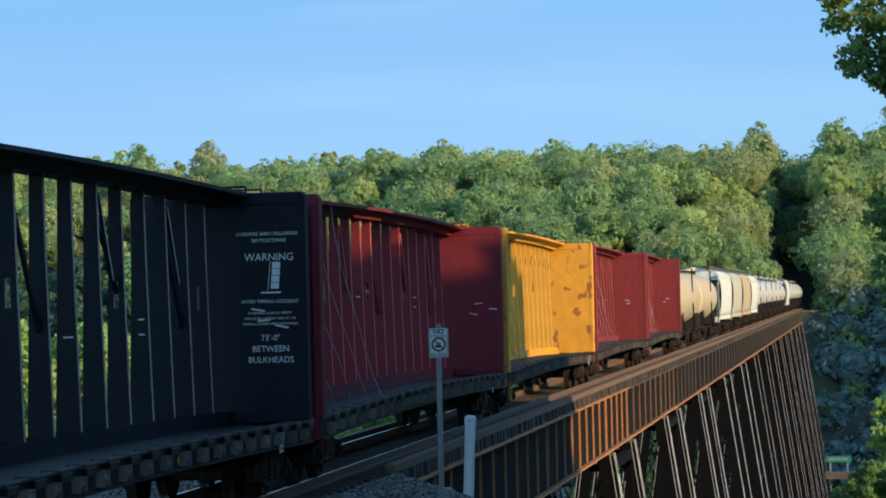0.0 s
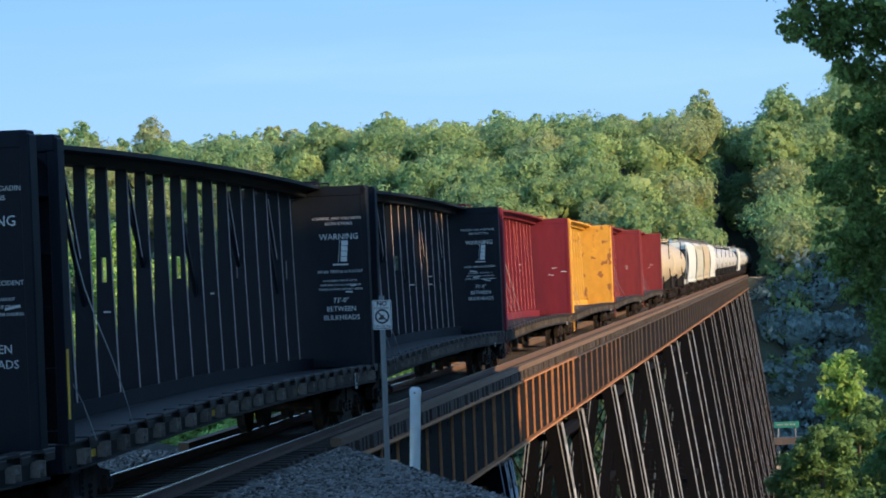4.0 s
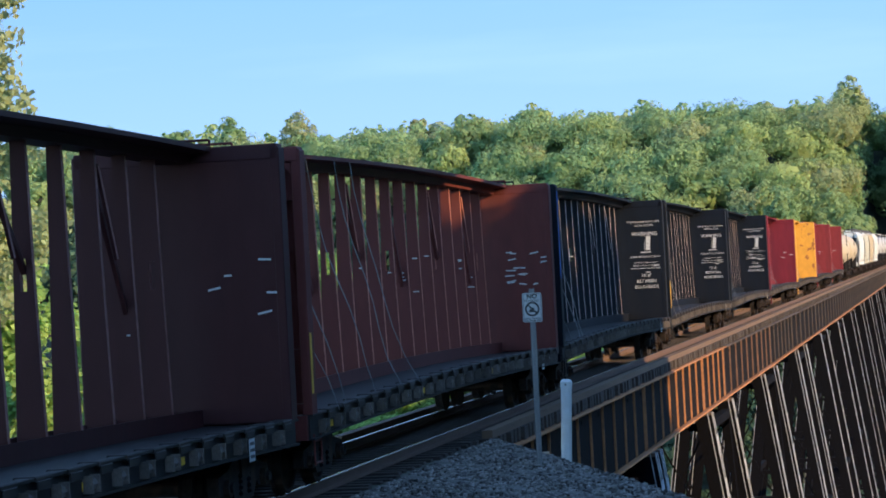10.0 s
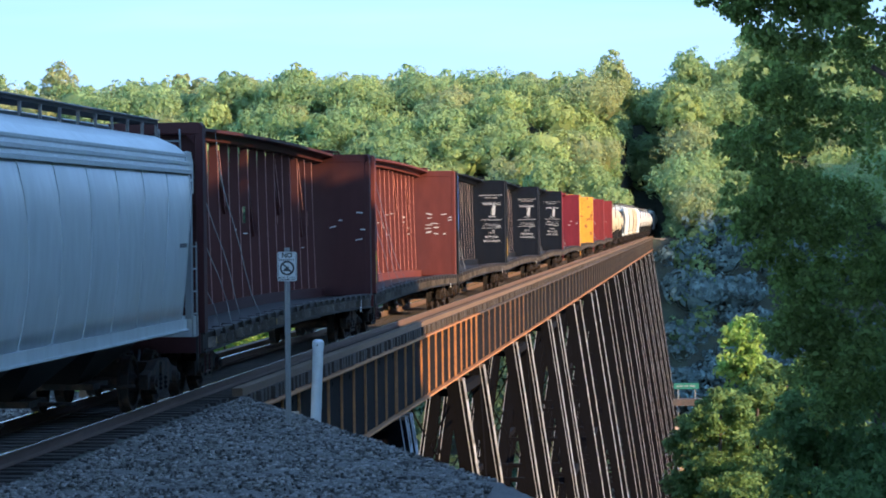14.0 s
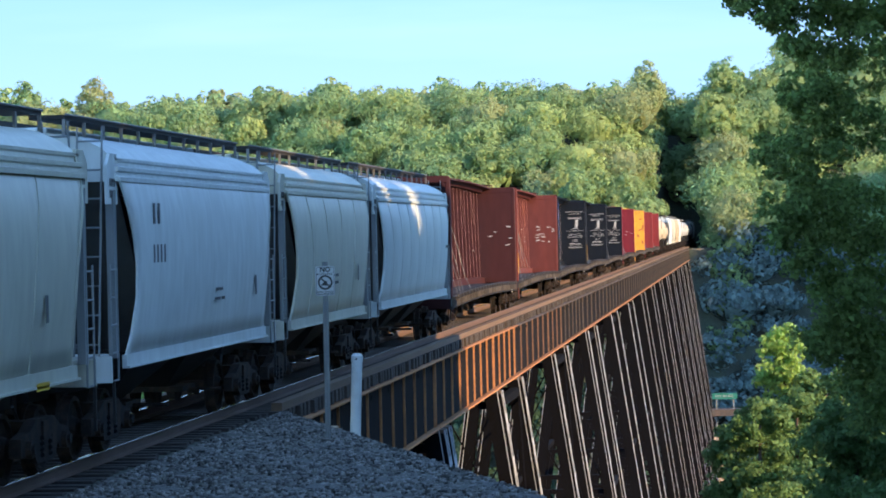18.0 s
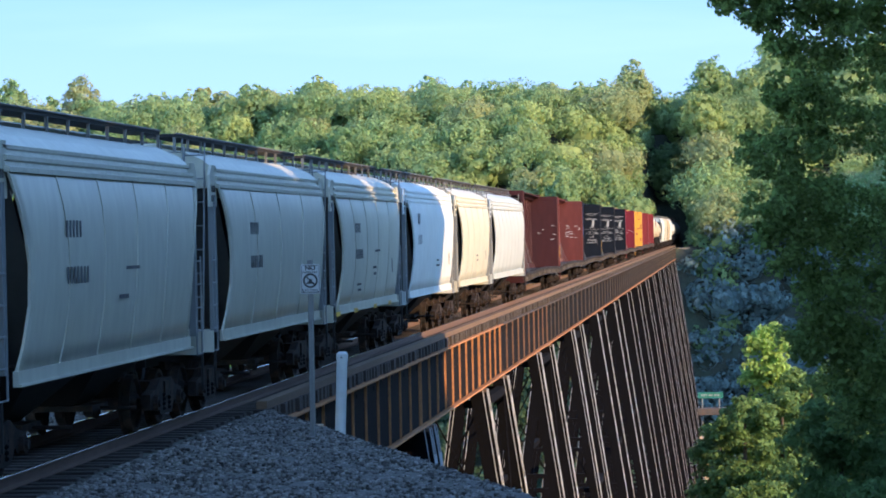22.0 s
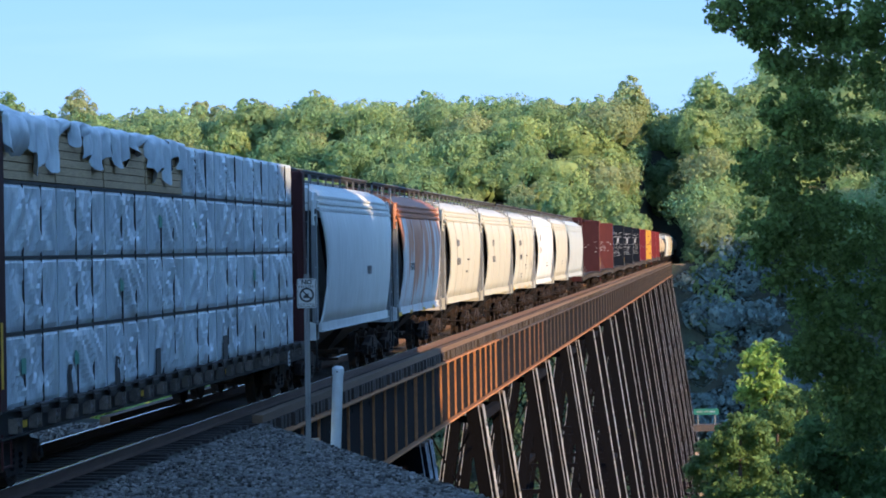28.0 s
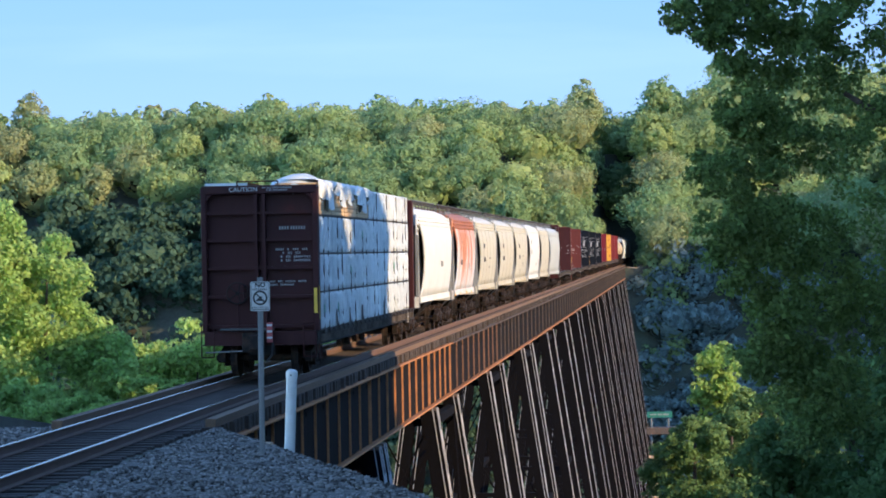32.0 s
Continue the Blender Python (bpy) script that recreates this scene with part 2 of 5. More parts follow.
M_LEAF_BUSH = leafy("bright_shrub_leaves", (0.33, 0.49, 0.15), (0.38, 0.52, 0.17), 0.35, 0.55, 0.25)
M_BARK = mat("bark", (0.09, 0.07, 0.055), 0.95, 0, 0.35, 2.0, 0.8, 14, stretch=(1, 1, 0.3))


# ---- ground ----
def step(a, b, v):
    k = np.clip((v - a) / (b - a), 0, 1)
    return k * k * (3 - 2 * k)


def ground(x, y):
    """The height of the land: two wooded banks with a deep valley between them."""
    x, y = np.asarray(x, float), np.asarray(y, float)
    edge = (x - 2.0) - 0.36 * (47.5 - y)
    brink = 49.5 + 80 * step(-4.5, -12, x) + 70 * step(-9, -14, x) + 30 * step(5, 11, x)
    drop = np.maximum(np.maximum(edge, 0) * 0.62 * step(-5, 1, x), np.maximum(y - brink, 0) * 1.0)
    drop = np.maximum(drop, np.maximum(y - 60, 0) * 0.10)
    left = np.maximum(-x - 7.0, 0) * 0.10
    near = -0.24 - np.maximum(drop, left) + 1.5 * step(26, 8, y) * step(2.5, 7, x)
    # Near-bank hillside; an unseen valley ridge is added to shade the far slope
    slope = np.minimum(0.476 * (x - 1.6) - 40.0 + 0.7 * np.sin(x * 0.21), 4.0)
    near = np.maximum(near, slope * step(15, 24, x) * step(64, 48, y) + near * (1 - step(64, 48, y)) - 40 * (x < 15))
    ridge = 0.346 * (np.minimum(x, 260) - 1.6) - 4.0 + 8.0 * step(440, 475, y + 0.532 * x) + 1.0 * np.sin(y * 0.11)
    near = np.maximum(near, ridge - 120 * (1 - step(205, 240, x) * step(277, 305, y)))
    floor = -44 + 1.5 * np.sin(x * 0.05) + 1.2 * np.sin(y * 0.04 + x * 0.02)
    bank = 470 + 6 * np.sin(x * 0.045) + 0.05 * np.abs(x)
    far = -44 + 46 * step(-36, -2, y - bank) + 21 * step(-2, 46, y - bank) + 0.02 * np.maximum(y - bank - 46, 0)
    cut = step(6.2, 3.4, np.abs(x + 0.3)) * step(452, 464, y) * step(548, 522, y)
    far = far * (1 - cut) + cut * np.minimum(far, rise(y) - 0.5)
    return np.maximum(np.maximum(near, floor), far)


def sheet(name, xs, ys, material):
    gx, gy = np.meshgrid(xs, ys)
    z = ground(gx, gy)
    v = np.stack([gx, gy, z], -1).reshape(-1, 3)
    w = len(xs)
    i = (np.arange(len(ys) - 1)[:, None] * w + np.arange(w - 1)).ravel()
    f = np.stack([i, i + 1, i + 1 + w, i + w], -1)
    me = soup(name, v, f, material)
    me.shade_smooth()
    return new(name, me)


def spread(a, b, near, far, c, n):
    """Grid lines from a to b, dense round c."""
    t = np.linspace(-1, 1, n)
    k = np.sign(t) * np.abs(t) ** 2.6
    return np.where(k < 0, c + (c - a) * k, c + (b - c) * k)


tagged(sheet("ground", np.unique(np.r_[spread(-2600, 2600, 0, 0, 2, 100), np.linspace(-60, 60, 90)]), np.unique(np.r_[spread(-2500, 3200, 0, 0, 40, 120), np.linspace(20, 60, 50), np.linspace(400, 560, 60)]), M_EARTH),
       "steep wooded valley floor and banks of dark earth", "ground", kind="structure")

# The gravel shoulder beside the track, of loose grey stones
gx, gy = np.arange(-6.0, 9.0, 0.16), np.arange(18.0, 60.0, 0.16)
gxx, gyy = np.meshgrid(gx, gy)
gz = ground(gxx, gyy) + 0.03 + 0.03 * np.sin(gxx * 3.1) * np.sin(gyy * 2.3) + 0.02 * np.sin(gxx * 9 + gyy * 7)
gz = np.where(np.abs(gxx) < 1.5, gz - 0.1, gz)
wv = len(gx)
gi = (np.arange(len(gy) - 1)[:, None] * wv + np.arange(wv - 1)).ravel()
tagged(new("ballast_bed", soup("ballast_bed", np.stack([gxx, gyy, gz], -1).reshape(-1, 3), np.stack([gi, gi + 1, gi + 1 + wv, gi + wv], -1), M_GRAVEL)),
       "bed of grey crushed stone beside the track", "gravel", kind="stuff")


# ---- bridge ----
GIRD_X, GIRD_BOT, GIRD_TOP = 1.52, -2.36, -0.45
FIRST, LAST, PITCH, TOWER = 48.6, 466.0, 26.6, 8.7


def span_girders(y0, y1, right_stiff=True):
    """One deck span: two riveted plate girders with stiffeners."""
    top = tagged(new("girder_span"), "rusty riveted plate girder span of the trestle", "bridge girder", "girder spans")
    top.matrix_basis = pose(0, y0, rise(y0), math.degrees(math.atan(GRADE)))
    n = y1 - y0 - 0.06
    for side in (1, -1):
        bm = bmesh.new()
        box(bm, -0.012, 0.012, 0, n, GIRD_BOT, GIRD_TOP)
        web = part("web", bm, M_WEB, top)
        web.location.x = side * GIRD_X
        for nm, za, zb in (("top_flange", GIRD_TOP - 0.04, GIRD_TOP), ("bottom_flange", GIRD_BOT, GIRD_BOT + 0.05)):
            bm = bmesh.new()
            box(bm, -0.19, 0.19, 0, n, za, zb)
            box(bm, -0.10, 0.10, 0.3, n - 0.3, za - 0.03 if za < -1 else za - 0.04, zb)
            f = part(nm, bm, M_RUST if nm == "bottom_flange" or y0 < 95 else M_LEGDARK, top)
            f.location.x = side * GIRD_X
        k = max(2, round(n / (2.15 if y0 < 95 else 3.0 if y0 < 140 else 4.4)))
        bm = bmesh.new()
        box(bm, 0, 0.058, -0.014, 0.014, GIRD_BOT + 0.05, GIRD_TOP - 0.04)
        # Stiffeners step darker with distance along the bridge
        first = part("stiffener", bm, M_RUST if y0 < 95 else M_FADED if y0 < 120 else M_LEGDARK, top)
        for i in range(k + 1):
            yy = 0.1 + (n - 0.2) * i / k
            o = first if i == 0 else again(first, 0, 0, 0)
            o.matrix_basis = pose(side * (GIRD_X + 0.012), yy, 0, 0, 0, 0 if side > 0 else 180)
    bm = bmesh.new()
    for i in range(int(n / 3)):
        bar(bm, (-GIRD_X, 3 * i, -0.7), (GIRD_X, 3 * i + 3, -0.7), 0.1)
        bar(bm, (-GIRD_X, 3 * i, GIRD_TOP - 0.2), (GIRD_X, 3 * i, GIRD_BOT + 0.2), 0.1)
    part("lateral_bracing", bm, M_STEEL, top)
    return top


def leg_mesh(h, side):
    """A battered box leg, from its cap down: two plated faces across the bridge, open between them."""
    bm = bmesh.new()
    foot = side * BATTER * h
    for y in (-0.28, 0.28):
        loft(bm, [[(x0 - 0.29, y - 0.01, z), (x0 + 0.29, y - 0.01, z), (x0 + 0.29, y + 0.01, z), (x0 - 0.29, y + 0.01, z)] for x0, z in ((foot, -h), (0, 0))])
    return bm


def lacing_mesh(h, side):
    """The zigzag of flat bars that ties the outer edges of a leg's two faces."""
    bm = bmesh.new()
    n = int(h / 0.75)
    for i in range(n):
        a, b = h * i / n, h * (i + 1) / n
        s = 0.27 if i % 2 else -0.27
        bar(bm, (side * (BATTER * a + 0.30), s, -a), (side * (BATTER * b + 0.30), -s, -b), 0.055, 0.014)
    return bm


BATTER = 0.145


def tower(y0, y1):
    """A four-legged braced steel tower under the deck."""
    top = tagged(new("trestle_tower"), "tall braced riveted steel trestle tower", "bridge tower", "trestle towers")
    top.matrix_basis = pose(0, y0, rise(y0) + GIRD_BOT - 0.03)
    zc = rise(y0) + GIRD_BOT
    hs = {}
    for dy in (0, y1 - y0):
        for side in (1, -1):
            h = 8.0
            for _ in range(12):
                h = zc - float(ground(side * (GIRD_X + BATTER * h), y0 + dy))
            h = max(h, 1.0) + 0.3
            hs[dy, side] = h
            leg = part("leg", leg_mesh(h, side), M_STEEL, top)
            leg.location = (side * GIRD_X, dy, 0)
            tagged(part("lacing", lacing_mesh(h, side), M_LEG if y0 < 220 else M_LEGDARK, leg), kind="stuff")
            foot = side * BATTER * h
            # Pale strips draw the bright edge lines; the third lies on the face
            for xa, xb, ya, yb in ((0.300, 0.322, -0.295, -0.235), (0.296, 0.318, 0.235, 0.295), (0.150, 0.176, -0.315, -0.290))[:3 if y0 < 170 else 2]:
                bm = bmesh.new()
                loft(bm, [[(x0 + side * x, y, z) for x, y in ((xa, ya), (xb, ya), (xb, yb), (xa, yb))] for x0, z in ((foot, -h), (0, 0))])
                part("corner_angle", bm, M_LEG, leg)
            bm = bmesh.new()
            box(bm, -0.30, 0.30, -0.3, 0.3, -0.08, 0.02)
            part("cap_plate", bm, M_LEGDARK, top).location = (side * GIRD_X, dy, 0)
        hm = min(hs[dy, 1], hs[dy, -1])
        levels = [0.5 + i * 8.2 for i in range(int(hm / 8.2) + 1)]
        for a in levels:
            w = GIRD_X + BATTER * a
            bm = bmesh.new()
            bar(bm, (-w, dy, -a), (w, dy, -a), 0.25)
            part("cross_strut", bm, M_STEEL, top)
            b = a + 8.2
            if b < hm:
                wb = GIRD_X + BATTER * b
                for s in (1, -1):
                    bm = bmesh.new()
                    bar(bm, (-s * w, dy + 0.1 * s, -a), (s * wb, dy + 0.1 * s, -b), 0.06)
                    part("cross_brace", bm, M_STEEL, top)
    d = y1 - y0
    for side in (1, -1):
        hm = min(hs[0, side], hs[d, side])
        for i in range(int(hm / 8.2) + 1):
            a = 0.5 + 8.2 * i
            x = side * (GIRD_X + BATTER * a)
            bm = bmesh.new()
            bar(bm, (x, 0, -a), (x, d, -a), 0.3)
            part("longitudinal_strut", bm, M_STEEL, top)
            b = a + 8.2
            if b < hm:
                xb = side * (GIRD_X + BATTER * b)
                for s in (0, 1):
                    bm = bmesh.new()
                    o = 0.08 if s else -0.08
                    bar(bm, (x + o, d * s, -a), (xb + o, d * (1 - s), -b), 0.06)
                    part("diagonal_brace", bm, M_STEEL, top)
    return top


bents = [(73.2, 73.2)] + [(91.0 + PITCH * i, 91.0 + PITCH * i + TOWER) for i in range(14)]
pos = [FIRST, 73.2, 91.0]
for i in range(14):
    pos += [91.0 + PITCH * i + TOWER, 91.0 + PITCH * (i + 1)]
pos = [p for p in pos if p < LAST - 2] + [LAST]
for a, b in zip(pos, pos[1:]):
    span_girders(a, b)
for a, b in bents:
    if b < LAST - 4:
        tower(a, b if b > a else a + 1.2)

# Rails, ties and guard timbers
TRACK = (-60.0, 640.0)


def along(name, pts, y0, y1, material, parent=None, label=""):
    bm = bmesh.new()
    prism(bm, pts, y0, y1)
    for v in bm.verts:
        v.co.z += rise(v.co.y)
    return part(name, bm, material, parent, label)


for side in (-1, 1):
    c = side * 0.755
    r = along("rail", [(c - 0.07, -0.18), (c + 0.07, -0.18), (c + 0.07, -0.165), (c + 0.012, -0.14), (c + 0.012, -0.045), (c + 0.036, -0.035), (c + 0.036, -0.004), (c - 0.036, -0.004), (c - 0.036, -0.035), (c - 0.012, -0.045), (c - 0.012, -0.14), (c - 0.07, -0.165)], *TRACK, M_RAILSIDE)
    tagged(r, "steel running rail with a polished top and rusty web", "rail", "running rails", kind="structure")
    along("running_surface", [(c - 0.032, -0.004), (c + 0.032, -0.004), (c + 0.03, 0.0), (c - 0.03, 0.0)], *TRACK, M_RAIL, r, "polished rail head")
    g = along("guard_timber", [(side * 1.34, -0.18), (side * 1.54, -0.18), (side * 1.54, -0.03), (side * 1.34, -0.03)], FIRST, LAST, M_DECKWOOD)
    tagged(g, "weathered timber guard beam along the bridge deck edge", "guard timber", "guard timbers", kind="structure")

tie_bed = tagged(new("track_ties"), "row of dark creosoted timber railway ties", "railway ties", kind="structure")
bm = bmesh.new()
box(bm, -1.32, 1.32, -0.115, 0.115, -0.36, -0.18)
tie_a = part("tie", bm, M_TIE, tie_bed, bevel=0.01)
bm = bmesh.new()
box(bm, -1.58, 1.58, -0.125, 0.125, -0.45, -0.18)
tie_b = part("bridge_tie", bm, M_BTIE, tie_bed, bevel=0.01)
tie_a.matrix_basis = pose(0, 18, rise(18))
tie_b.matrix_basis = pose(0, FIRST, rise(FIRST))
yy, k = 18.0, 0
while yy < FIRST - 0.5:
    yy += 0.53
    again(tie_a, 0, 0, 0, None, pose(random.uniform(-0.06, 0.06), yy, rise(yy) + random.uniform(-0.01, 0.01), 0, 0, random.uniform(-1.5, 1.5)))
while yy < 190:
    yy += 0.42
    again(tie_b, 0, 0, 0, None, pose(random.uniform(-0.05, 0.05), yy, rise(yy)))
bm = bmesh.new()
while yy < LAST:
    yy += 0.42
    box(bm, -1.58, 1.58, yy - 0.125, yy + 0.125, rise(yy) - 0.45, rise(yy) - 0.18)
tagged(part("far_tie", bm, M_BTIE, tie_bed), kind="stuff")
bm = bmesh.new()
box(bm, -2.6, 2.6, 47.2, 48.55, -5.0, -0.45)
tagged(part("abutment", bm, M_CONC, None), "concrete abutment under the near end of the bridge", "abutment", kind="structure")
bm = bmesh.new()
box(bm, -4, 4, LAST, LAST + 2, -14, rise(LAST) - 0.45)
tagged(part("abutment", bm, M_CONC, None), "concrete abutment under the far end of the bridge", "abutment", kind="structure")


# ---- train ----
ADVANCE = [(0, -256.05), (2, -238.15), (4, -220.1), (6, -202.3), (8, -185.0), (10, -167.75), (12, -150.2), (14, -132.9), (16, -116.0), (18, -99.0), (20, -81.25), (22, -63.55), (24, -46.1), (26, -28.9), (28, -12.0), (30, 4.6), (32, 20.95)]
CARS = []
ROLL = []
FONT_SHADE = {}


def paint(name, c, second, amount=0.4, cut=(0.5, 0.7), rough=0.55, scale=0.6, stretch=(1, 1, 0.3)):
    return mat(name, c, rough, 0, 0.14, scale, 0.03, 5, second=second, amount=amount, cut=cut, stretch=stretch)


P_BLACK = paint("black_car_paint", (0.0055, 0.0075, 0.0125), (0.012, 0.0125, 0.015))
P_BROWN = paint("brown_car_paint", (0.042, 0.014, 0.015), (0.028, 0.013, 0.014))
P_OXIDE = paint("oxide_car_paint", (0.105, 0.03, 0.027), (0.065, 0.024, 0.024))
P_RED = paint("red_car_paint", (0.135, 0.017, 0.027), (0.07, 0.015, 0.022), 0.5)
P_DKRED = paint("dark_red_car_paint", (0.18, 0.028, 0.03), (0.10, 0.024, 0.026), 0.5)
for p in (P_BLACK, P_BROWN, P_OXIDE, P_RED, P_DKRED):
    p.node_tree.nodes["Principled BSDF"].inputs["Specular IOR Level"].default_value = 0.14
P_YELLOW = paint("yellow_car_paint", (0.58, 0.28, 0.02), (0.22, 0.07, 0.025), 0.85, (0.60, 0.64), scale=1.6, stretch=(1, 1, 0.8))
P_GREY = paint("pale_grey_car_paint", (0.43, 0.47, 0.475), (0.36, 0.38, 0.375), rough=0.36)
P_TAN = paint("dusty_grey_car_paint", (0.48, 0.47, 0.39), (0.40, 0.385, 0.315), rough=0.4)
P_CREAM = paint("cream_car_paint", (0.42, 0.35, 0.24), (0.31, 0.25, 0.165))
P_WHITE = paint("white_car_paint", (0.55, 0.575, 0.565), (0.46, 0.47, 0.44))
P_TANK = paint("dull_grey_tank_paint", (0.40, 0.41, 0.42), (0.24, 0.22, 0.2))
P_DIRTY = paint("dark_underframe_paint", (0.022, 0.021, 0.022), (0.045, 0.034, 0.027))
P_LADDER = paint("grimy_ladder_paint", (0.17, 0.185, 0.195), (0.11, 0.11, 0.11))
# Dark grey: the shade inside the hopper ends is in this colour
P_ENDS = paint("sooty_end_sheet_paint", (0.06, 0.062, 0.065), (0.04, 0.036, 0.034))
for p in (P_DIRTY, M_TRUCK):
    p.node_tree.nodes["Principled BSDF"].inputs["Specular IOR Level"].default_value = 0.15
M_WRAP = mat("lumber_wrap", (0.50, 0.56, 0.60), 0.3, 0, 0.2, 1.5, 1.0, 5, second=(0.42, 0.48, 0.51), amount=0.7, stretch=(1, 1.6, 0.7), per_object=0.12)
M_FADED = mat("faded_white_paint", (0.36, 0.36, 0.36), 0.7, 0, 0.3, 8.0, 0, 60)
M_WORN = mat("worn_black_stencil", (0.09, 0.095, 0.10), 0.7, 0, 0.3, 6.0)
M_STRAP = mat("black_strap", (0.02, 0.02, 0.022), 0.6)
M_WOOD = mat("sawn_lumber", (0.42, 0.30, 0.17), 0.8, 0, 0.25, 2.0, 0.2, 20, stretch=(3, 0.3, 3))
M_MARKGREEN = mat("faded_green_print", (0.10, 0.28, 0.20), 0.6)
M_YELLOWMARK = mat("yellow_reflector", (0.65, 0.40, 0.03), 0.5)
M_BLUELINE = mat("blue_edge_paint", (0.03, 0.12, 0.45), 0.5)


def rusty(name):
    """Grey paint with rust that comes down in streaks from the roof."""
    m = mat(name, (0.56, 0.56, 0.57), 0.45, 0, 0.2, 0.8, 0.1, 16)
    n, l = m.node_tree.nodes, m.node_tree.links
    b = n["Principled BSDF"]
    tc, sp, mp, ns = n.new("ShaderNodeTexCoord"), n.new("ShaderNodeSeparateXYZ"), n.new("ShaderNodeMapping"), n.new("ShaderNodeTexNoise")
    mp.inputs["Scale"].default_value = (0.3, 1.5, 0.17)
    l.new(tc.outputs["Object"], mp.inputs["Vector"])
    l.new(tc.outputs["Object"], sp.inputs[0])
    l.new(mp.outputs[0], ns.inputs["Vector"])
    ns.inputs["Scale"].default_value, ns.inputs["Detail"].default_value = 1.3, 6.0
    mr, ad, cr = n.new("ShaderNodeMapRange"), n.new("ShaderNodeMath"), n.new("ShaderNodeMapRange")
    for k, q in zip(range(1, 5), (1.0, 4.2, -0.10, 0.16)):
        mr.inputs[k].default_value = q
    l.new(sp.outputs["Z"], mr.inputs[0])
    l.new(mr.outputs[0], ad.inputs[0])
    l.new(ns.outputs["Fac"], ad.inputs[1])
    for k, q in zip(range(1, 5), (0.52, 0.60, 0, 0.95)):
        cr.inputs[k].default_value = q
    l.new(ad.outputs[0], cr.inputs[0])
    x = n.new("ShaderNodeMix")
    x.data_type = "RGBA"
    l.new(cr.outputs[0], x.inputs[0])
    l.new(b.inputs["Base Color"].links[0].from_socket, x.inputs[6])
    fl, rc = n.new("ShaderNodeTexNoise"), n.new("ShaderNodeMix")
    fl.inputs["Scale"].default_value, fl.inputs["Detail"].default_value = 2.4, 6.0
    l.new(tc.outputs["Object"], fl.inputs["Vector"])
    rc.data_type = "RGBA"
    rc.inputs[6].default_value, rc.inputs[7].default_value = (0.26, 0.07, 0.035, 1), (0.62, 0.26, 0.10, 1)
    l.new(fl.outputs["Fac"], rc.inputs[0])
    l.new(rc.outputs[2], x.inputs[7])
    l.new(x.outputs[2], b.inputs["Base Color"])
    return m


P_RUSTROOF = paint("rusted_roof_paint", (0.26, 0.10, 0.05), (0.36, 0.15, 0.06), 0.6)
P_RUSTY = rusty("grey_paint_with_rust_streaks")


def car(name, y0, y1, label, category="rail car", group="train cars"):
    top = tagged(new(name), label, category, group)
    CARS.append((top, (y0 + y1) / 2))
    return top


def lettering(parent, text, x, y, z, size, turn=0, material=None, spacing=1.0, rx=90):
    c = bpy.data.curves.new("lettering", "FONT")
    c.body, c.size, c.align_x, c.align_y, c.extrude, c.space_line = text, size, "CENTER", "CENTER", 0.002, spacing
    c.resolution_u = 2
    c.materials.append(material or M_PAINT)
    o = new("lettering", c)
    o.parent = parent
    o.matrix_basis = pose(x, y, z, rx, 0, turn)
    return o


def bars(parent, x, y, z, widths, height, axis="x", gap=0.02, material=None, name="marking"):
    """Lettering that cannot be made out: plain bars, one for each word."""
    bm = bmesh.new()
    total = sum(widths) + gap * (len(widths) - 1)
    p = -total / 2
    for w in widths:
        k = max(1, round(w / (height * 0.85)))
        for i in range(k):
            a, b = p + w * i / k, p + w * (i + 0.45) / k
            if axis == "x":
                box(bm, x + a, x + b, y - 0.003, y + 0.003, z - height / 2, z + height / 2)
            else:
                box(bm, x - 0.003, x + 0.003, y + a, y + b, z - height / 2, z + height / 2)
        p += w + gap
    return part(name, bm, material or M_FADED, parent)


def turned(name, profile, n, material, axis="x"):
    """One solid turned from a profile of (along, radius)."""
    bm = bmesh.new()
    rings = []
    for p, q in profile:
        ring = [(q * math.cos(i * math.tau / n), q * math.sin(i * math.tau / n)) for i in range(n)]
        rings.append([(p, a, b) if axis == "x" else (a, b, p) for a, b in ring])
    loft(bm, rings)
    return finish(name, bm, material)


def make_sideframe():
    """A cast truck side frame: arched top chord, tension bottom chord, spring nest."""
    bm = bmesh.new()
    out = [(-1.18, 0.36), (-1.18, 0.60), (-0.75, 0.66), (-0.42, 0.80), (0.42, 0.80), (0.75, 0.66), (1.18, 0.60), (1.18, 0.36), (0.70, 0.36), (0.62, 0.44), (0.42, 0.24), (-0.42, 0.24), (-0.62, 0.44), (-0.70, 0.36)]
    a = [bm.verts.new((0.98, y, z)) for y, z in out]
    b = [bm.verts.new((1.13, y, z)) for y, z in out]
    bm.faces.new(a)
    bm.faces.new(b)
    for i in range(len(out)):
        j = (i + 1) % len(out)
        bm.faces.new((a[i], b[i], b[j], a[j]))
    return finish("side_frame", bm, M_TRUCK)


def make_spring():
    """A coil spring of the truck, upright."""
    rows = []
    for k in range(4):
        rows += [(0.30 + 0.075 * k, 0.06), (0.315 + 0.075 * k, 0.085), (0.345 + 0.075 * k, 0.085), (0.36 + 0.075 * k, 0.06)]
    return turned("spring", rows, 8, M_STEEL, "z")


def make_bearing():
    bm = bmesh.new()
    rod(bm, (0.95, 0, 0), (1.20, 0, 0), 0.12, 12)
    rod(bm, (1.20, 0, 0), (1.24, 0, 0), 0.07, 8)
    return finish("bearing", bm, M_TRUCK)


def make_bolster():
    bm = bmesh.new()
    box(bm, -1.16, 1.16, -0.2, 0.2, 0.52, 0.76)
    box(bm, -0.4, 0.4, -0.25, 0.25, 0.76, 0.90)
    return finish("bolster", bm, M_TRUCK)


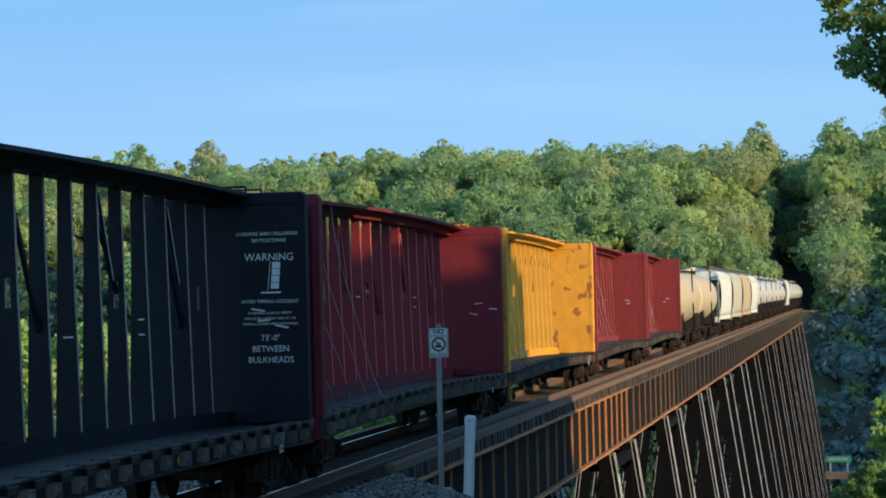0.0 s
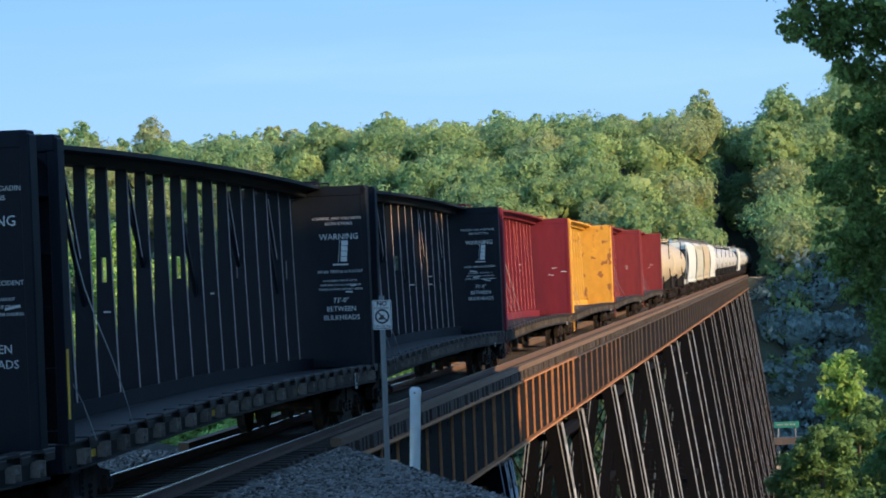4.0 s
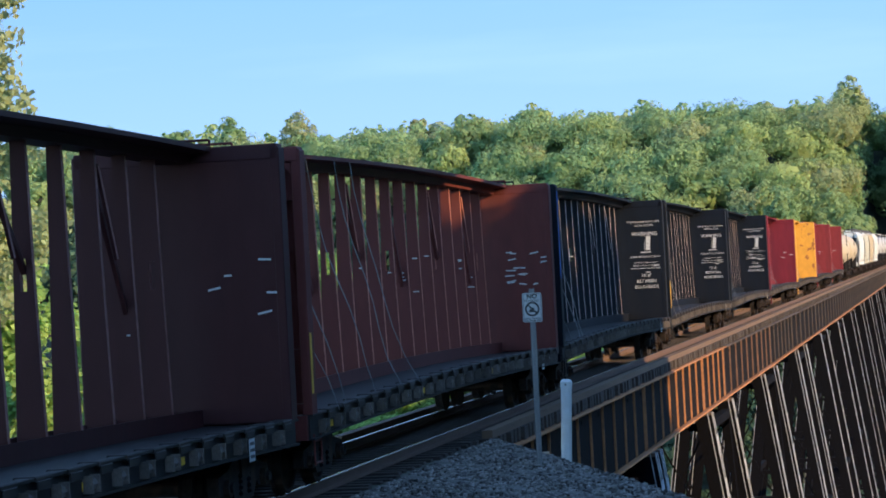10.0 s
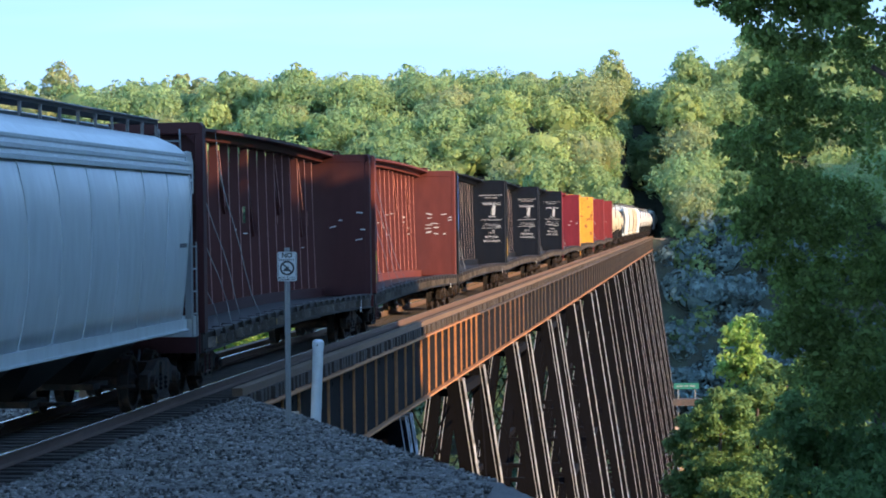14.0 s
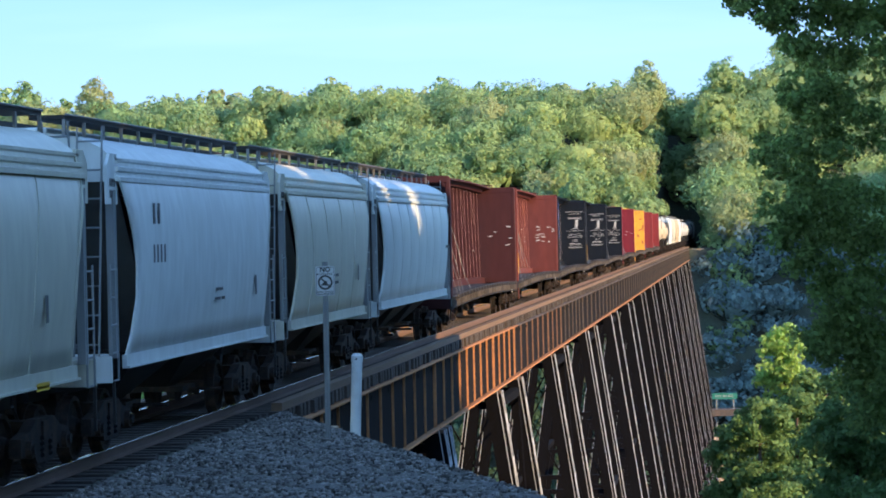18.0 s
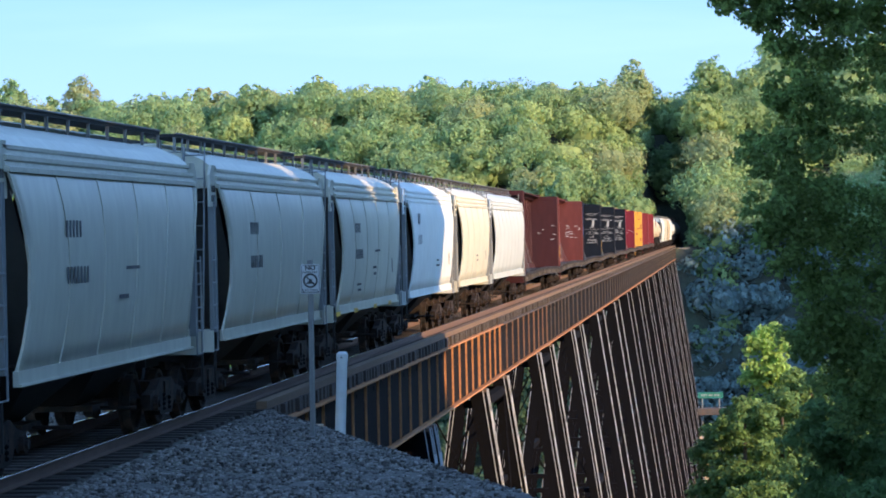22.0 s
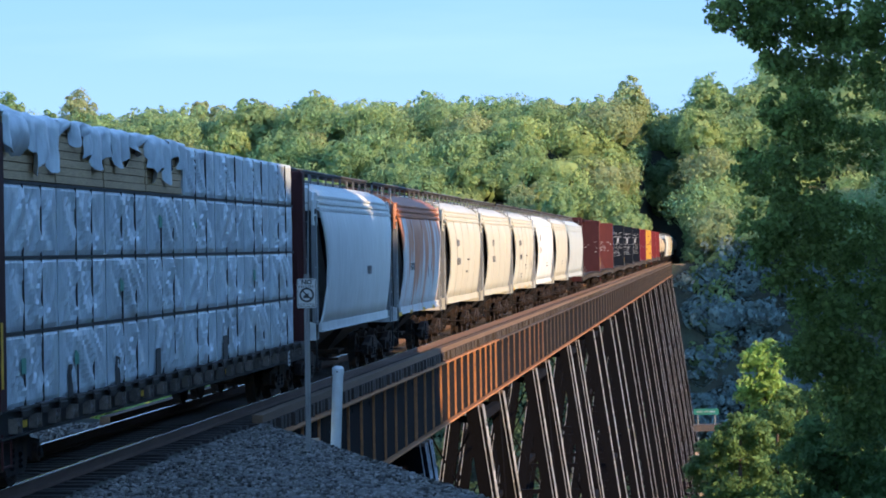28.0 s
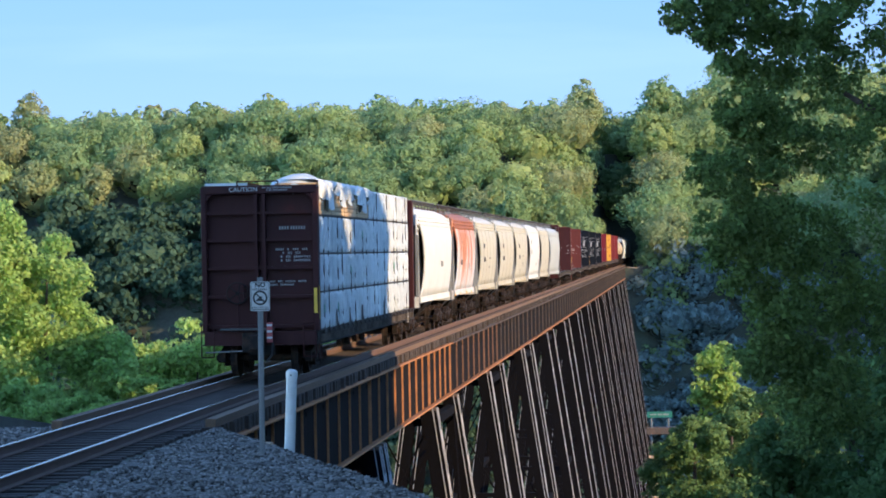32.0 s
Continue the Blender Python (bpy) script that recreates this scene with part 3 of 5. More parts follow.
AXLE = turned("wheelset", [(-1.0, 0.07), (-0.85, 0.09), (0.85, 0.09), (1.0, 0.07)], 10, M_TRUCK)
WHEEL = turned("wheel", [(0.66, 0.44), (0.66, 0.485), (0.70, 0.48), (0.71, 0.457), (0.83, 0.452), (0.83, 0.39), (0.78, 0.36), (0.78, 0.18), (0.87, 0.14), (0.88, 0.09)], 18, M_TRUCK)
SIDEFRAME, SPRING, BEARING, BOLSTER = make_sideframe(), make_spring(), make_bearing(), make_bolster()


def put(name, me, parent, m):
    o = new(name, me)
    o.parent = parent
    o.matrix_basis = m
    return o


def truck(top, y, rolls=False):
    t = put("truck", BOLSTER, top, pose(0, y, 0))
    for s in (0, 180):
        put("side_frame", SIDEFRAME, t, pose(0, 0, 0, 0, 0, s))
        for dy in (-0.2, 0.2):
            put("spring", SPRING, t, pose(1.08 if s == 0 else -1.08, dy, 0))
    for d in (-0.88, 0.88):
        w = put("wheelset", AXLE, top, pose(0, y + d, 0.457))
        for s in (0, 180):
            put("wheel", WHEEL, w, pose(0, 0, 0, 0, 0, s))
        if rolls:
            ROLL.append((w, y + d))
        for s in (0, 180):
            put("bearing", BEARING, t, pose(0, d, 0.457, 0, 0, s))


def coupler(top, y, way):
    bm = bmesh.new()
    box(bm, -0.09, 0.09, y, y + way * 0.75, 0.78, 0.98)
    box(bm, -0.16, 0.14, y + way * 0.62, y + way * 0.9, 0.70, 1.05)
    part("coupler", bm, M_TRUCK, top, bevel=0.02)
    bm = bmesh.new()
    pts = [(0.30, y + way * 0.1, 0.85), (0.32, y + way * 0.4, 0.55), (0.25, y + way * 0.8, 0.42)]
    for a, b in zip(pts, pts[1:]):
        rod(bm, a, b, 0.025, 6)
    part("air_hose", bm, M_STRAP, top)


def lit_worn(name, c):
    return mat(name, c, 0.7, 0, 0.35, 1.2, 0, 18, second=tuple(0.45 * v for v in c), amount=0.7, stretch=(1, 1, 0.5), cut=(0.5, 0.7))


# Scuffed edges, made paler to hold the sunlight on the posts' side faces
LIT_WORN_EDGE = {"black_car_paint": lit_worn("scuffed_black_edge", (0.36, 0.29, 0.27)), "brown_car_paint": lit_worn("scuffed_brown_edge", (0.22, 0.10, 0.085)), "oxide_car_paint": lit_worn("scuffed_oxide_edge", (0.46, 0.16, 0.10)),
             "red_car_paint": lit_worn("scuffed_red_edge", (0.55, 0.13, 0.10)), "dark_red_car_paint": lit_worn("scuffed_dark_red_edge", (0.46, 0.12, 0.09)), "yellow_car_paint": lit_worn("scuffed_yellow_edge", (0.72, 0.44, 0.10))}


def make_winch(paint_used):
    bm = bmesh.new()
    rod(bm, (1.42, -0.09, 0.93), (1.42, 0.09, 0.93), 0.065, 8)
    box(bm, 1.38, 1.50, -0.13, -0.10, 0.84, 1.02)
    box(bm, 1.38, 1.50, 0.10, 0.13, 0.84, 1.02)
    return finish("winch", bm, paint_used)


M_WINCH = mat("greasy_winch_iron", (0.10, 0.085, 0.075), 0.6, 0.3, 0.4, 4.0, 0, 30, per_object=0.4)
WINCH = make_winch(M_WINCH)


def make_riser():
    """A raised bearer on the deck's edge, with a plate that comes down over the sill."""
    bm = bmesh.new()
    box(bm, 1.22, 1.455, -0.24, 0.24, 1.08, 1.14)
    box(bm, 1.445, 1.462, -0.20, 0.20, 1.0, 1.10)
    return finish("deck_riser", bm, P_DIRTY, 0.012)


RISER = make_riser()
TEXT = [("LOADING AND UNLOADING\nINSTRUCTIONS", 3.97, 0.08, 1.3), ("WARNING", 3.66, 0.165, 1), ("AVOID TIPPING ACCIDENT", 2.98, 0.076, 1),
        ("BY KEEPING LOAD AT ABOUT\nSAME LEVEL ON EACH SIDE OF CAR\nDURING LOADING AND UNLOADING", 2.72, 0.052, 1.6), ("73'-0\"\nBETWEEN\nBULKHEADS", 2.25, 0.135, 1.25)]


def centerbeam(y0, y1, paint, label, text=False, chalk=0, cables=3, edge=None, rolls=False, post=None, seed=1):
    """An open rail car with a braced centre wall between two bulkheads."""
    rnd = random.Random(seed)
    top = car("centerbeam_car", y0, y1, label)
    h = (y1 - y0) / 2 - 0.42
    top["half"] = h
    for s in (1, -1):
        bm = bmesh.new()
        box(bm, s * 1.36, s * 1.39, -h, h, 0.80, 1.12)
        box(bm, s * 1.28, s * 1.44, -h, h, 1.10, 1.13)
        box(bm, s * 1.28, s * 1.44, -h, h, 0.78, 0.81)
        part("side_sill", bm, P_DIRTY if s > 0 else paint, top)
        bm = bmesh.new()
        box(bm, -1.36, 1.36, s * h, s * (h + 0.06), 0.78, 1.12)
        part("end_sill", bm, paint, top)
        coupler(top, s * (h + 0.02), s)
    bm = bmesh.new()
    box(bm, -0.33, 0.33, -h, h, 0.55, 0.98)
    part("centre_sill", bm, P_DIRTY, top)
    n = int(2 * h / 1.5)
    bm = bmesh.new()
    box(bm, -1.36, 1.36, -h, h, 1.04, 1.08)
    part("deck_plate", bm, P_DIRTY, top)
    bm = bmesh.new()
    for i in range(n):
        y = -h + 0.75 + (2 * h - 1.5) * i / (n - 1)
        box(bm, -1.34, 1.34, y - 0.06, y + 0.06, 0.80, 1.04)
    tagged(part("cross_bearers", bm, P_DIRTY, top), kind="stuff")
    for s in (1, -1):
        bm = bmesh.new()
        box(bm, -1.40, 1.40, s * (h - 0.30), s * (h - 0.27), 1.12, 4.62)
        b = part("bulkhead", bm, paint, top)
        for x in (1, -1):
            bm = bmesh.new()
            box(bm, x * 1.30, x * 1.43, s * h, s * (h - 0.31), 1.12, 4.62)
            part("corner_post", bm, paint, b, bevel=0.015)
            bm = bmesh.new()
            box(bm, x * 0.06, x * 0.14, s * (h - 0.04), s * (h - 0.27), 1.12, 4.5)
            part("stake", bm, paint, b)
        for z in (1.20, 1.92, 2.62, 3.30, 3.96):
            bm = bmesh.new()
            box(bm, -1.30, 1.30, s * (h - 0.08), s * (h - 0.27), z, z + 0.07)
            part("rib", bm, paint, b)
        bm = bmesh.new()
        box(bm, -1.40, 1.40, s * (h + 0.01), s * (h - 0.31), 4.46, 4.66)
        for x in (1, -1):
            prism(bm, [(x * 1.30, 4.46), (x * 1.12, 4.46), (x * 1.30, 4.28)], s * (h - 0.01), s * (h - 0.05))
        part("cap_beam", bm, paint, b, bevel=0.015)
        bm = bmesh.new()
        for x in (-0.55, 0.45):
            rod(bm, (x, s * (h - 0.15), 4.66), (x, s * (h - 0.15), 4.76), 0.018, 6)
        rod(bm, (-0.55, s * (h - 0.15), 4.76), (0.45, s * (h - 0.15), 4.76), 0.018, 6)
        part("grab_rail", bm, paint, b)
    bm = bmesh.new()
    prism(bm, [(-0.20, 4.46), (0.20, 4.46), (0.24, 4.58), (0.50, 4.60), (0.50, 4.66), (-0.50, 4.66), (-0.50, 4.60), (-0.24, 4.58)], -h + 0.31, h - 0.31)
    part("top_chord", bm, paint, top)
    k = round((2 * h - 0.6) / 1.2)
    meshes = []
    for lean in (0, 1):
        bm = bmesh.new()
        loft(bm, [[(-w, -0.04, z), (w, -0.04, z), (w, 0.04, z), (-w, 0.04, z)] for w, z in ((0.175, 1.08), (0.145, 2.0), (0.108, 3.3), (0.085, 4.48))])
        if lean:
            for s in (1, -1):
                bar(bm, (s * 0.09, 0.05, 4.3), (s * 0.12, 0.55, 3.2), 0.04, 0.05)
        meshes.append(finish("post", bm, post or paint))
    bm = bmesh.new()
    for rows in (((0.175, 1.08), (0.145, 2.0), (0.12, 2.85)), ((0.11, 3.2), (0.108, 3.3), (0.085, 4.48))):
        loft(bm, [[(-w, -0.04, z), (w, -0.04, z), (w, 0.04, z), (-w, 0.04, z)] for w, z in rows])
    for s in (1, -1):
        loft(bm, [[(s * 0.035, -0.04, z), (s * w, -0.04, z), (s * w, 0.04, z), (s * 0.035, 0.04, z)] for w, z in ((0.12, 2.85), (0.11, 3.2))])
    meshes.append(finish("post", bm, post or paint))
    # Faces towards either side take the sunlit edge colour
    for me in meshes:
        me.materials.append(LIT_WORN_EDGE[paint.name])
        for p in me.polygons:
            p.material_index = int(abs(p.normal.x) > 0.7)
    gap = (2 * h - 0.6) / k
    for i in range(1, k - 1, 3):
        bm = bmesh.new()
        bar(bm, (0, -h + 0.3 + gap * i + 0.05, 4.25), (0, -h + 0.3 + gap * (i + 1), 2.55 + 0.5 * (i % 2)), 0.055, 0.075)
        part("diagonal_brace", bm, post or paint, top)
    for i in range(int(2 * h / 3.4)):
        bm = bmesh.new()
        box(bm, 1.39, 1.396, -h + 1.1 + 3.4 * i, -h + 1.33 + 3.4 * i, 0.87, 0.96)
        part("reflector", bm, M_YELLOWMARK, top)
    for i in range(1, k):
        put("post", meshes[2 if i % 4 == 2 else i % 3 == 1], top, pose(0, -h + 0.3 + (2 * h - 0.6) * i / k, 0))
    bm = bmesh.new()
    for s in (1, -1):
        box(bm, s * 0.20, s * 0.22, -h + 0.31, h - 0.31, 1.08, 1.30)
    part("kick_panel", bm, post or paint, top)
    for i in range(int(2 * h / 0.95)):
        put("winch", WINCH, top, pose(0, -h + 0.6 + 0.95 * i, 0))
        put("deck_riser", RISER, top, pose(0, -h + 0.6 + 0.95 * i + 0.47, 0))
    for i in range(cables):
        y = -h + 1.2 + i * 1.6 + rnd.uniform(-0.5, 0.5)
        swing, slack = rnd.uniform(-0.25, 0.5), rnd.uniform(0.04, 0.12)
        bm = bmesh.new()
        line = [(0.50 + 0.95 * u ** 1.5 + slack * math.sin(u * 9 + i) * u, y + swing * u + slack * math.sin(u * 6), 4.6 - 3.52 * u) for u in (j / 8 for j in range(9))]
        for p, q in zip(line, line[1:]):
            rod(bm, p, q, 0.008, 5)
        part("cable", bm, M_GALV, top)
    if text:
        for words, z, size, spacing in TEXT:
            lettering(top, words, 0.84, h - 0.306, z, size, 0, None, spacing)
        bm = bmesh.new()
        for i in range(4):
            box(bm, 0.86 + 0.01 * i, 0.99 + 0.01 * i, h - 0.309, h - 0.303, 3.17 + 0.105 * i, 3.265 + 0.105 * i)
        bar(bm, (0.81, h - 0.306, 3.14), (0.86, h - 0.306, 3.60), 0.025, 0.006)
        box(bm, 0.70, 1.02, h - 0.309, h - 0.303, 3.10, 3.125)
        part("tipping_symbol", bm, M_PAINT, top)
    for i in range(chalk):
        bm = bmesh.new()
        z, x = 2.55 + 0.16 * (i % 5) + rnd.uniform(-0.05, 0.05), rnd.uniform(0.45, 1.3)
        w = rnd.uniform(0.05, 0.12)
        m = Matrix.Translation((x, h - 0.306, z)) @ pose(0, 0, 0, 0, rnd.uniform(-12, 12), 0)
        box(bm, -w, w, -0.002, 0.002, -0.012, 0.014, m)
        part("chalk_mark", bm, M_PAINT, top)
    for i in range(chalk):
        bm = bmesh.new()
        j = rnd.randrange(2, k - 1)
        y = -h + 0.3 + (2 * h - 0.6) * j / k - 0.058
        z = rnd.uniform(2.3, 3.1)
        w = rnd.uniform(0.02, 0.07)
        box(bm, 0.03 - w, 0.03 + w, y - 0.002, y + 0.002, z - 0.010, z + 0.012)
        part("chalk_mark", bm, M_PAINT, top)
    bm = bmesh.new()
    box(bm, 1.445, 1.452, h - 2.6, h - 2.35, 0.72, 1.02)
    part("data_plate", bm, M_PAINT, top, "small white data plate")
    bm = bmesh.new()
    for z in (0.78, 0.86, 0.94):
        box(bm, 1.452, 1.455, h - 2.57, h - 2.38, z - 0.02, z + 0.02)
    part("marking", bm, M_INK, top)
    if edge:
        bm = bmesh.new()
        box(bm, 1.431, 1.436, -h + 0.05, -h + 0.14, 1.4 if edge == M_YELLOWMARK else 2.6, 2.2 if edge == M_YELLOWMARK else 4.5)
        part("edge_stripe", bm, edge, top)
    bm = bmesh.new()
    for z in (0.45, 0.75):
        rod(bm, (1.40, -h + 0.15, z), (1.40, -h + 0.55, z), 0.014, 6)
    for y in (-h + 0.15, -h + 0.55):
        rod(bm, (1.40, y, 0.42), (1.40, y, 0.85), 0.014, 6)
    part("stirrup_step", bm, paint, top)
    for s in (1, -1):
        truck(top, s * (h - 1.75), rolls)
    return top, h


def hopper(y0, y1, paint, label, ribs=5, pillow=0.03, bays=2, marks=(), roof=None, seed=1, tall=0.0, stripes=False):
    """A covered hopper car: curved side sheets, sloped ends, roof walk, end ladders, outlet gates."""
    rnd = random.Random(seed)
    top = car("hopper_car", y0, y1, label)
    h = (y1 - y0) / 2 - 0.45
    nz = [(1.30, 1.44, 1.05), (1.60, 1.50, 1.17), (2.10, 1.57, 1.26), (2.60, 1.60, 1.20), (3.00, 1.60, 1.02), (3.35, 1.585, 0.80), (3.68, 1.53, 0.64), (3.76, 1.50, 0.62)]
    m = ribs * 8
    rings = []
    for z, x, e in nz:
        b = h - e
        ring = []
        for s in (1, -1):
            for i in range(m + 1):
                u = i / m
                y = s * (-b + 2 * b * u)
                p = abs(math.sin(u * ribs * math.pi)) ** 0.5
                ring.append((s * (x - pillow + pillow * p * min(1, (3.9 - z) * 1.2)), y, z + tall * (z - 1.3) / 2.4))
        rings.append(ring)
    bm = bmesh.new()
    # Two curved side sheets of some thickness, open to the sloped ends
    for part_of, inward in ((slice(0, m + 1), -0.03), (slice(m + 1, 2 * m + 2), 0.03)):
        loft(bm, [r[part_of] + [(x + inward, y, z) for x, y, z in r[part_of][::-1]] for r in rings])
    for p in part("body", bm, paint, top).data.polygons:
        p.use_smooth = abs(p.normal.x) > 0.3
    if pillow > 0.005:
        for s in (1, -1):
            for i in range(ribs + 1):
                u = i / ribs
                bm = bmesh.new()
                loft(bm, [[(s * (x - pillow - 0.01), (2 * u - 1) * (h - e) + dy, z + tall * (z - 1.3) / 2.4) for dy in (-0.025, 0.025)] + [(s * (x - pillow + 0.014), (2 * u - 1) * (h - e) + dy, z + tall * (z - 1.3) / 2.4) for dy in (0.025, -0.025)] for z, x, e in nz])
                part("side_rib", bm, paint, top)
    bm = bmesh.new()
    hr = h - 0.55
    half = [(1.53, 3.74), (1.53, 3.80), (1.47, 3.82), (1.46, 3.87), (1.50, 3.89), (1.50, 3.94), (1.43, 3.96), (1.42, 4.01), (1.45, 4.03), (1.45, 4.07)]
    prism(bm, [(x, z + tall) for x, z in half] + [(-x, z + tall) for x, z in half[::-1]], -hr, hr)
    part("eave", bm, roof or paint, top)
    bm = bmesh.new()
    loft(bm, [[(x, s * hr, z + tall) for x, z in ((1.42, 4.07), (1.25, 4.22), (0.9, 4.38), (0.35, 4.46), (-0.35, 4.46), (-0.9, 4.38), (-1.25, 4.22), (-1.42, 4.07))] for s in (-1, 1)])
    part("roof", bm, roof or paint, top, smooth=False)
    bm = bmesh.new()
    box(bm, -0.3, 0.3, -hr + 0.8, hr - 0.8, 4.46 + tall, 4.55 + tall)
    part("roof_hatch", bm, roof or paint, top, bevel=0.02)
    for s in (1, -1):
        bm = bmesh.new()
        box(bm, s * 0.36, s * 0.86, -h + 0.15, h - 0.15, 4.60 + tall, 4.66 + tall)
        part("roof_walk", bm, P_DIRTY, top)
        for i in range(int(2 * h / 1.15) + 1):
            bm = bmesh.new()
            y = -h + 0.2 + i * (2 * h - 0.4) / int(2 * h / 1.15)
            bar(bm, (s * 0.84, y, 4.36 + tall), (s * 0.84, y, 4.60 + tall), 0.045)
            part("walk_bracket", bm, M_GALV, top)
        bm = bmesh.new()
        rod(bm, (s * 0.875, -h + 0.15, 4.665 + tall), (s * 0.875, h - 0.15, 4.665 + tall), 0.016, 5)
        part("walk_edge", bm, M_GALV, top)
        bm = bmesh.new()
        box(bm, s * 1.40, s * 1.47, -h + 0.95, h - 0.95, 1.14, 1.32)
        box(bm, s * 1.40, s * 1.51, -h + 0.95, h - 0.95, 1.13, 1.16)
        part("side_sill", bm, paint, top)
        bm = bmesh.new()
        box(bm, -1.48, 1.48, s * (h - 0.04), s * (h + 0.02), 0.98, 1.34)
        box(bm, -1.3, 1.3, s * (h - 0.9), s * h, 1.30, 1.34)
        part("end_platform", bm, paint, top)
        coupler(top, s * h, s)
        for x in (1, -1):
            bm = bmesh.new()
            box(bm, x * 1.36, x * 1.47, s * (h - 0.34), s * (h - 0.50), 1.3, 3.6 + tall)
            part("end_post", bm, P_LADDER, top)
            bm = bmesh.new()
            for yy in (h - 0.04, h - 0.44):
                rod(bm, (x * 1.47, s * yy, 1.0), (x * 1.47, s * yy, 2.6 if x > 0 else 4.3), 0.016, 6)
            for i in range(5):
                rod(bm, (x * 1.47, s * (h - 0.04), 1.0 + 0.38 * i), (x * 1.47, s * (h - 0.44), 1.0 + 0.38 * i), 0.014, 6)
            part("ladder", bm, P_LADDER, top)
            bm = bmesh.new()
            for xx in (x * 0.95, x * 1.30):
                rod(bm, (xx, s * (h - 0.02), 1.3), (xx, s * (h - 0.50), 4.5 + tall), 0.016, 6)
            for i in range(8):
                u = (i + 0.5) / 8
                rod(bm, (x * 0.95, s * (h - 0.02 - 0.48 * u), 1.3 + (3.2 + tall) * u), (x * 1.30, s * (h - 0.02 - 0.48 * u), 1.3 + (3.2 + tall) * u), 0.014, 6)
            part("end_ladder", bm, P_LADDER, top)
        bm = bmesh.new()
        v = [bm.verts.new(p) for p in ((-1.44, s * (h - 0.66), 3.72 + tall), (1.44, s * (h - 0.66), 3.72 + tall), (1.38, s * (h - 3.2), 1.25), (-1.38, s * (h - 3.2), 1.25))]
        w = [bm.verts.new(q.co + Vector((0, s * 0.02, 0.02))) for q in v]
        bm.faces.new(v)
        bm.faces.new(w[::-1])
        for i in range(4):
            bm.faces.new((v[i], w[i], w[(i + 1) % 4], v[(i + 1) % 4]))
        # Coloured for the deep shade under the sloped end
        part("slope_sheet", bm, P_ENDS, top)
        for x in (1, -1):
            bm = bmesh.new()
            v0 = [(x * 1.44, s * (h - 0.70)), (x * 1.44, s * (h - 0.12))]
            loft(bm, [[(x * 1.41, v0[0][1], z), (x * 1.45, v0[0][1], z), (x * 1.45, q, z), (x * 1.41, q, z)] for z, q in ((3.42 + tall, s * (h - 0.10)), (3.95 + tall, s * (h - 0.10)), (4.12 + tall, s * (h - 0.30)))])
            panel = part("end_panel", bm, paint, top)
            if x > 0:
                bars(panel, 1.455, s * (h - 0.40), 3.72, (0.34,), 0.11, "y", 0.05, M_INK, "marking")
                bars(panel, 1.455, s * (h - 0.40), 3.56, (0.36,), 0.11, "y", 0.05, M_INK, "marking")
        bm = bmesh.new()
        for x in (0.45, -0.45):
            bar(bm, (x, s * (h - 0.25), 1.3), (x * 1.4, s * (h - 0.62), 3.4), 0.09)
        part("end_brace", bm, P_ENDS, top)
        bm = bmesh.new()
        box(bm, 1.46, 1.50, s * (h - 0.1) - 0.02, s * (h - 0.1) + 0.02, 0.40, 1.0)
        part("stirrup_step", bm, P_DIRTY, top)
    bm = bmesh.new()
    box(bm, -0.3, 0.3, -h, h, 0.72, 1.1)
    part("centre_sill", bm, P_DIRTY, top)
    for i in range(bays):
        y = (i - (bays - 1) / 2) * (2 * h - 4.6) / bays
        w = (2 * h - 4.8) / bays / 2
        bm = bmesh.new()
        loft(bm, [[(1.30, y - w, 1.3), (1.30, y + w, 1.3), (-1.30, y + w, 1.3), (-1.30, y - w, 1.3)], [(0.45, y - 0.4, 0.45), (0.45, y + 0.4, 0.45), (-0.45, y + 0.4, 0.45), (-0.45, y - 0.4, 0.45)]])
        part("outlet_hopper", bm, P_DIRTY, top)
        bm = bmesh.new()
        box(bm, -0.75, 0.75, y - 0.5, y + 0.5, 0.38, 0.47)
        rod(bm, (0.3, y, 0.40), (1.3, y, 0.40), 0.03, 6)
        part("outlet_gate", bm, M_TRUCK, top)
    for fy, z, widths, hh in marks:
        bars(top, 1.60, fy * h, z, widths, hh, "y", 0.05, M_WORN, "marking")
    if stripes:
        for fy in (-0.9, -0.45, 0.1, 0.55):
            bm = bmesh.new()
            box(bm, 1.505, 1.510, fy * h - 0.30, fy * h + 0.30, 1.10, 1.20)
            part("reflector", bm, M_YELLOWMARK, top)
    for piece in top.children:
        if piece.name.split(".")[0] not in ("coupler", "air_hose"):
            piece.matrix_basis = Matrix.Translation((0, 0, 0.12)) @ piece.matrix_basis
    for s in (1, -1):
        truck(top, s * (h - 1.35))
    return top


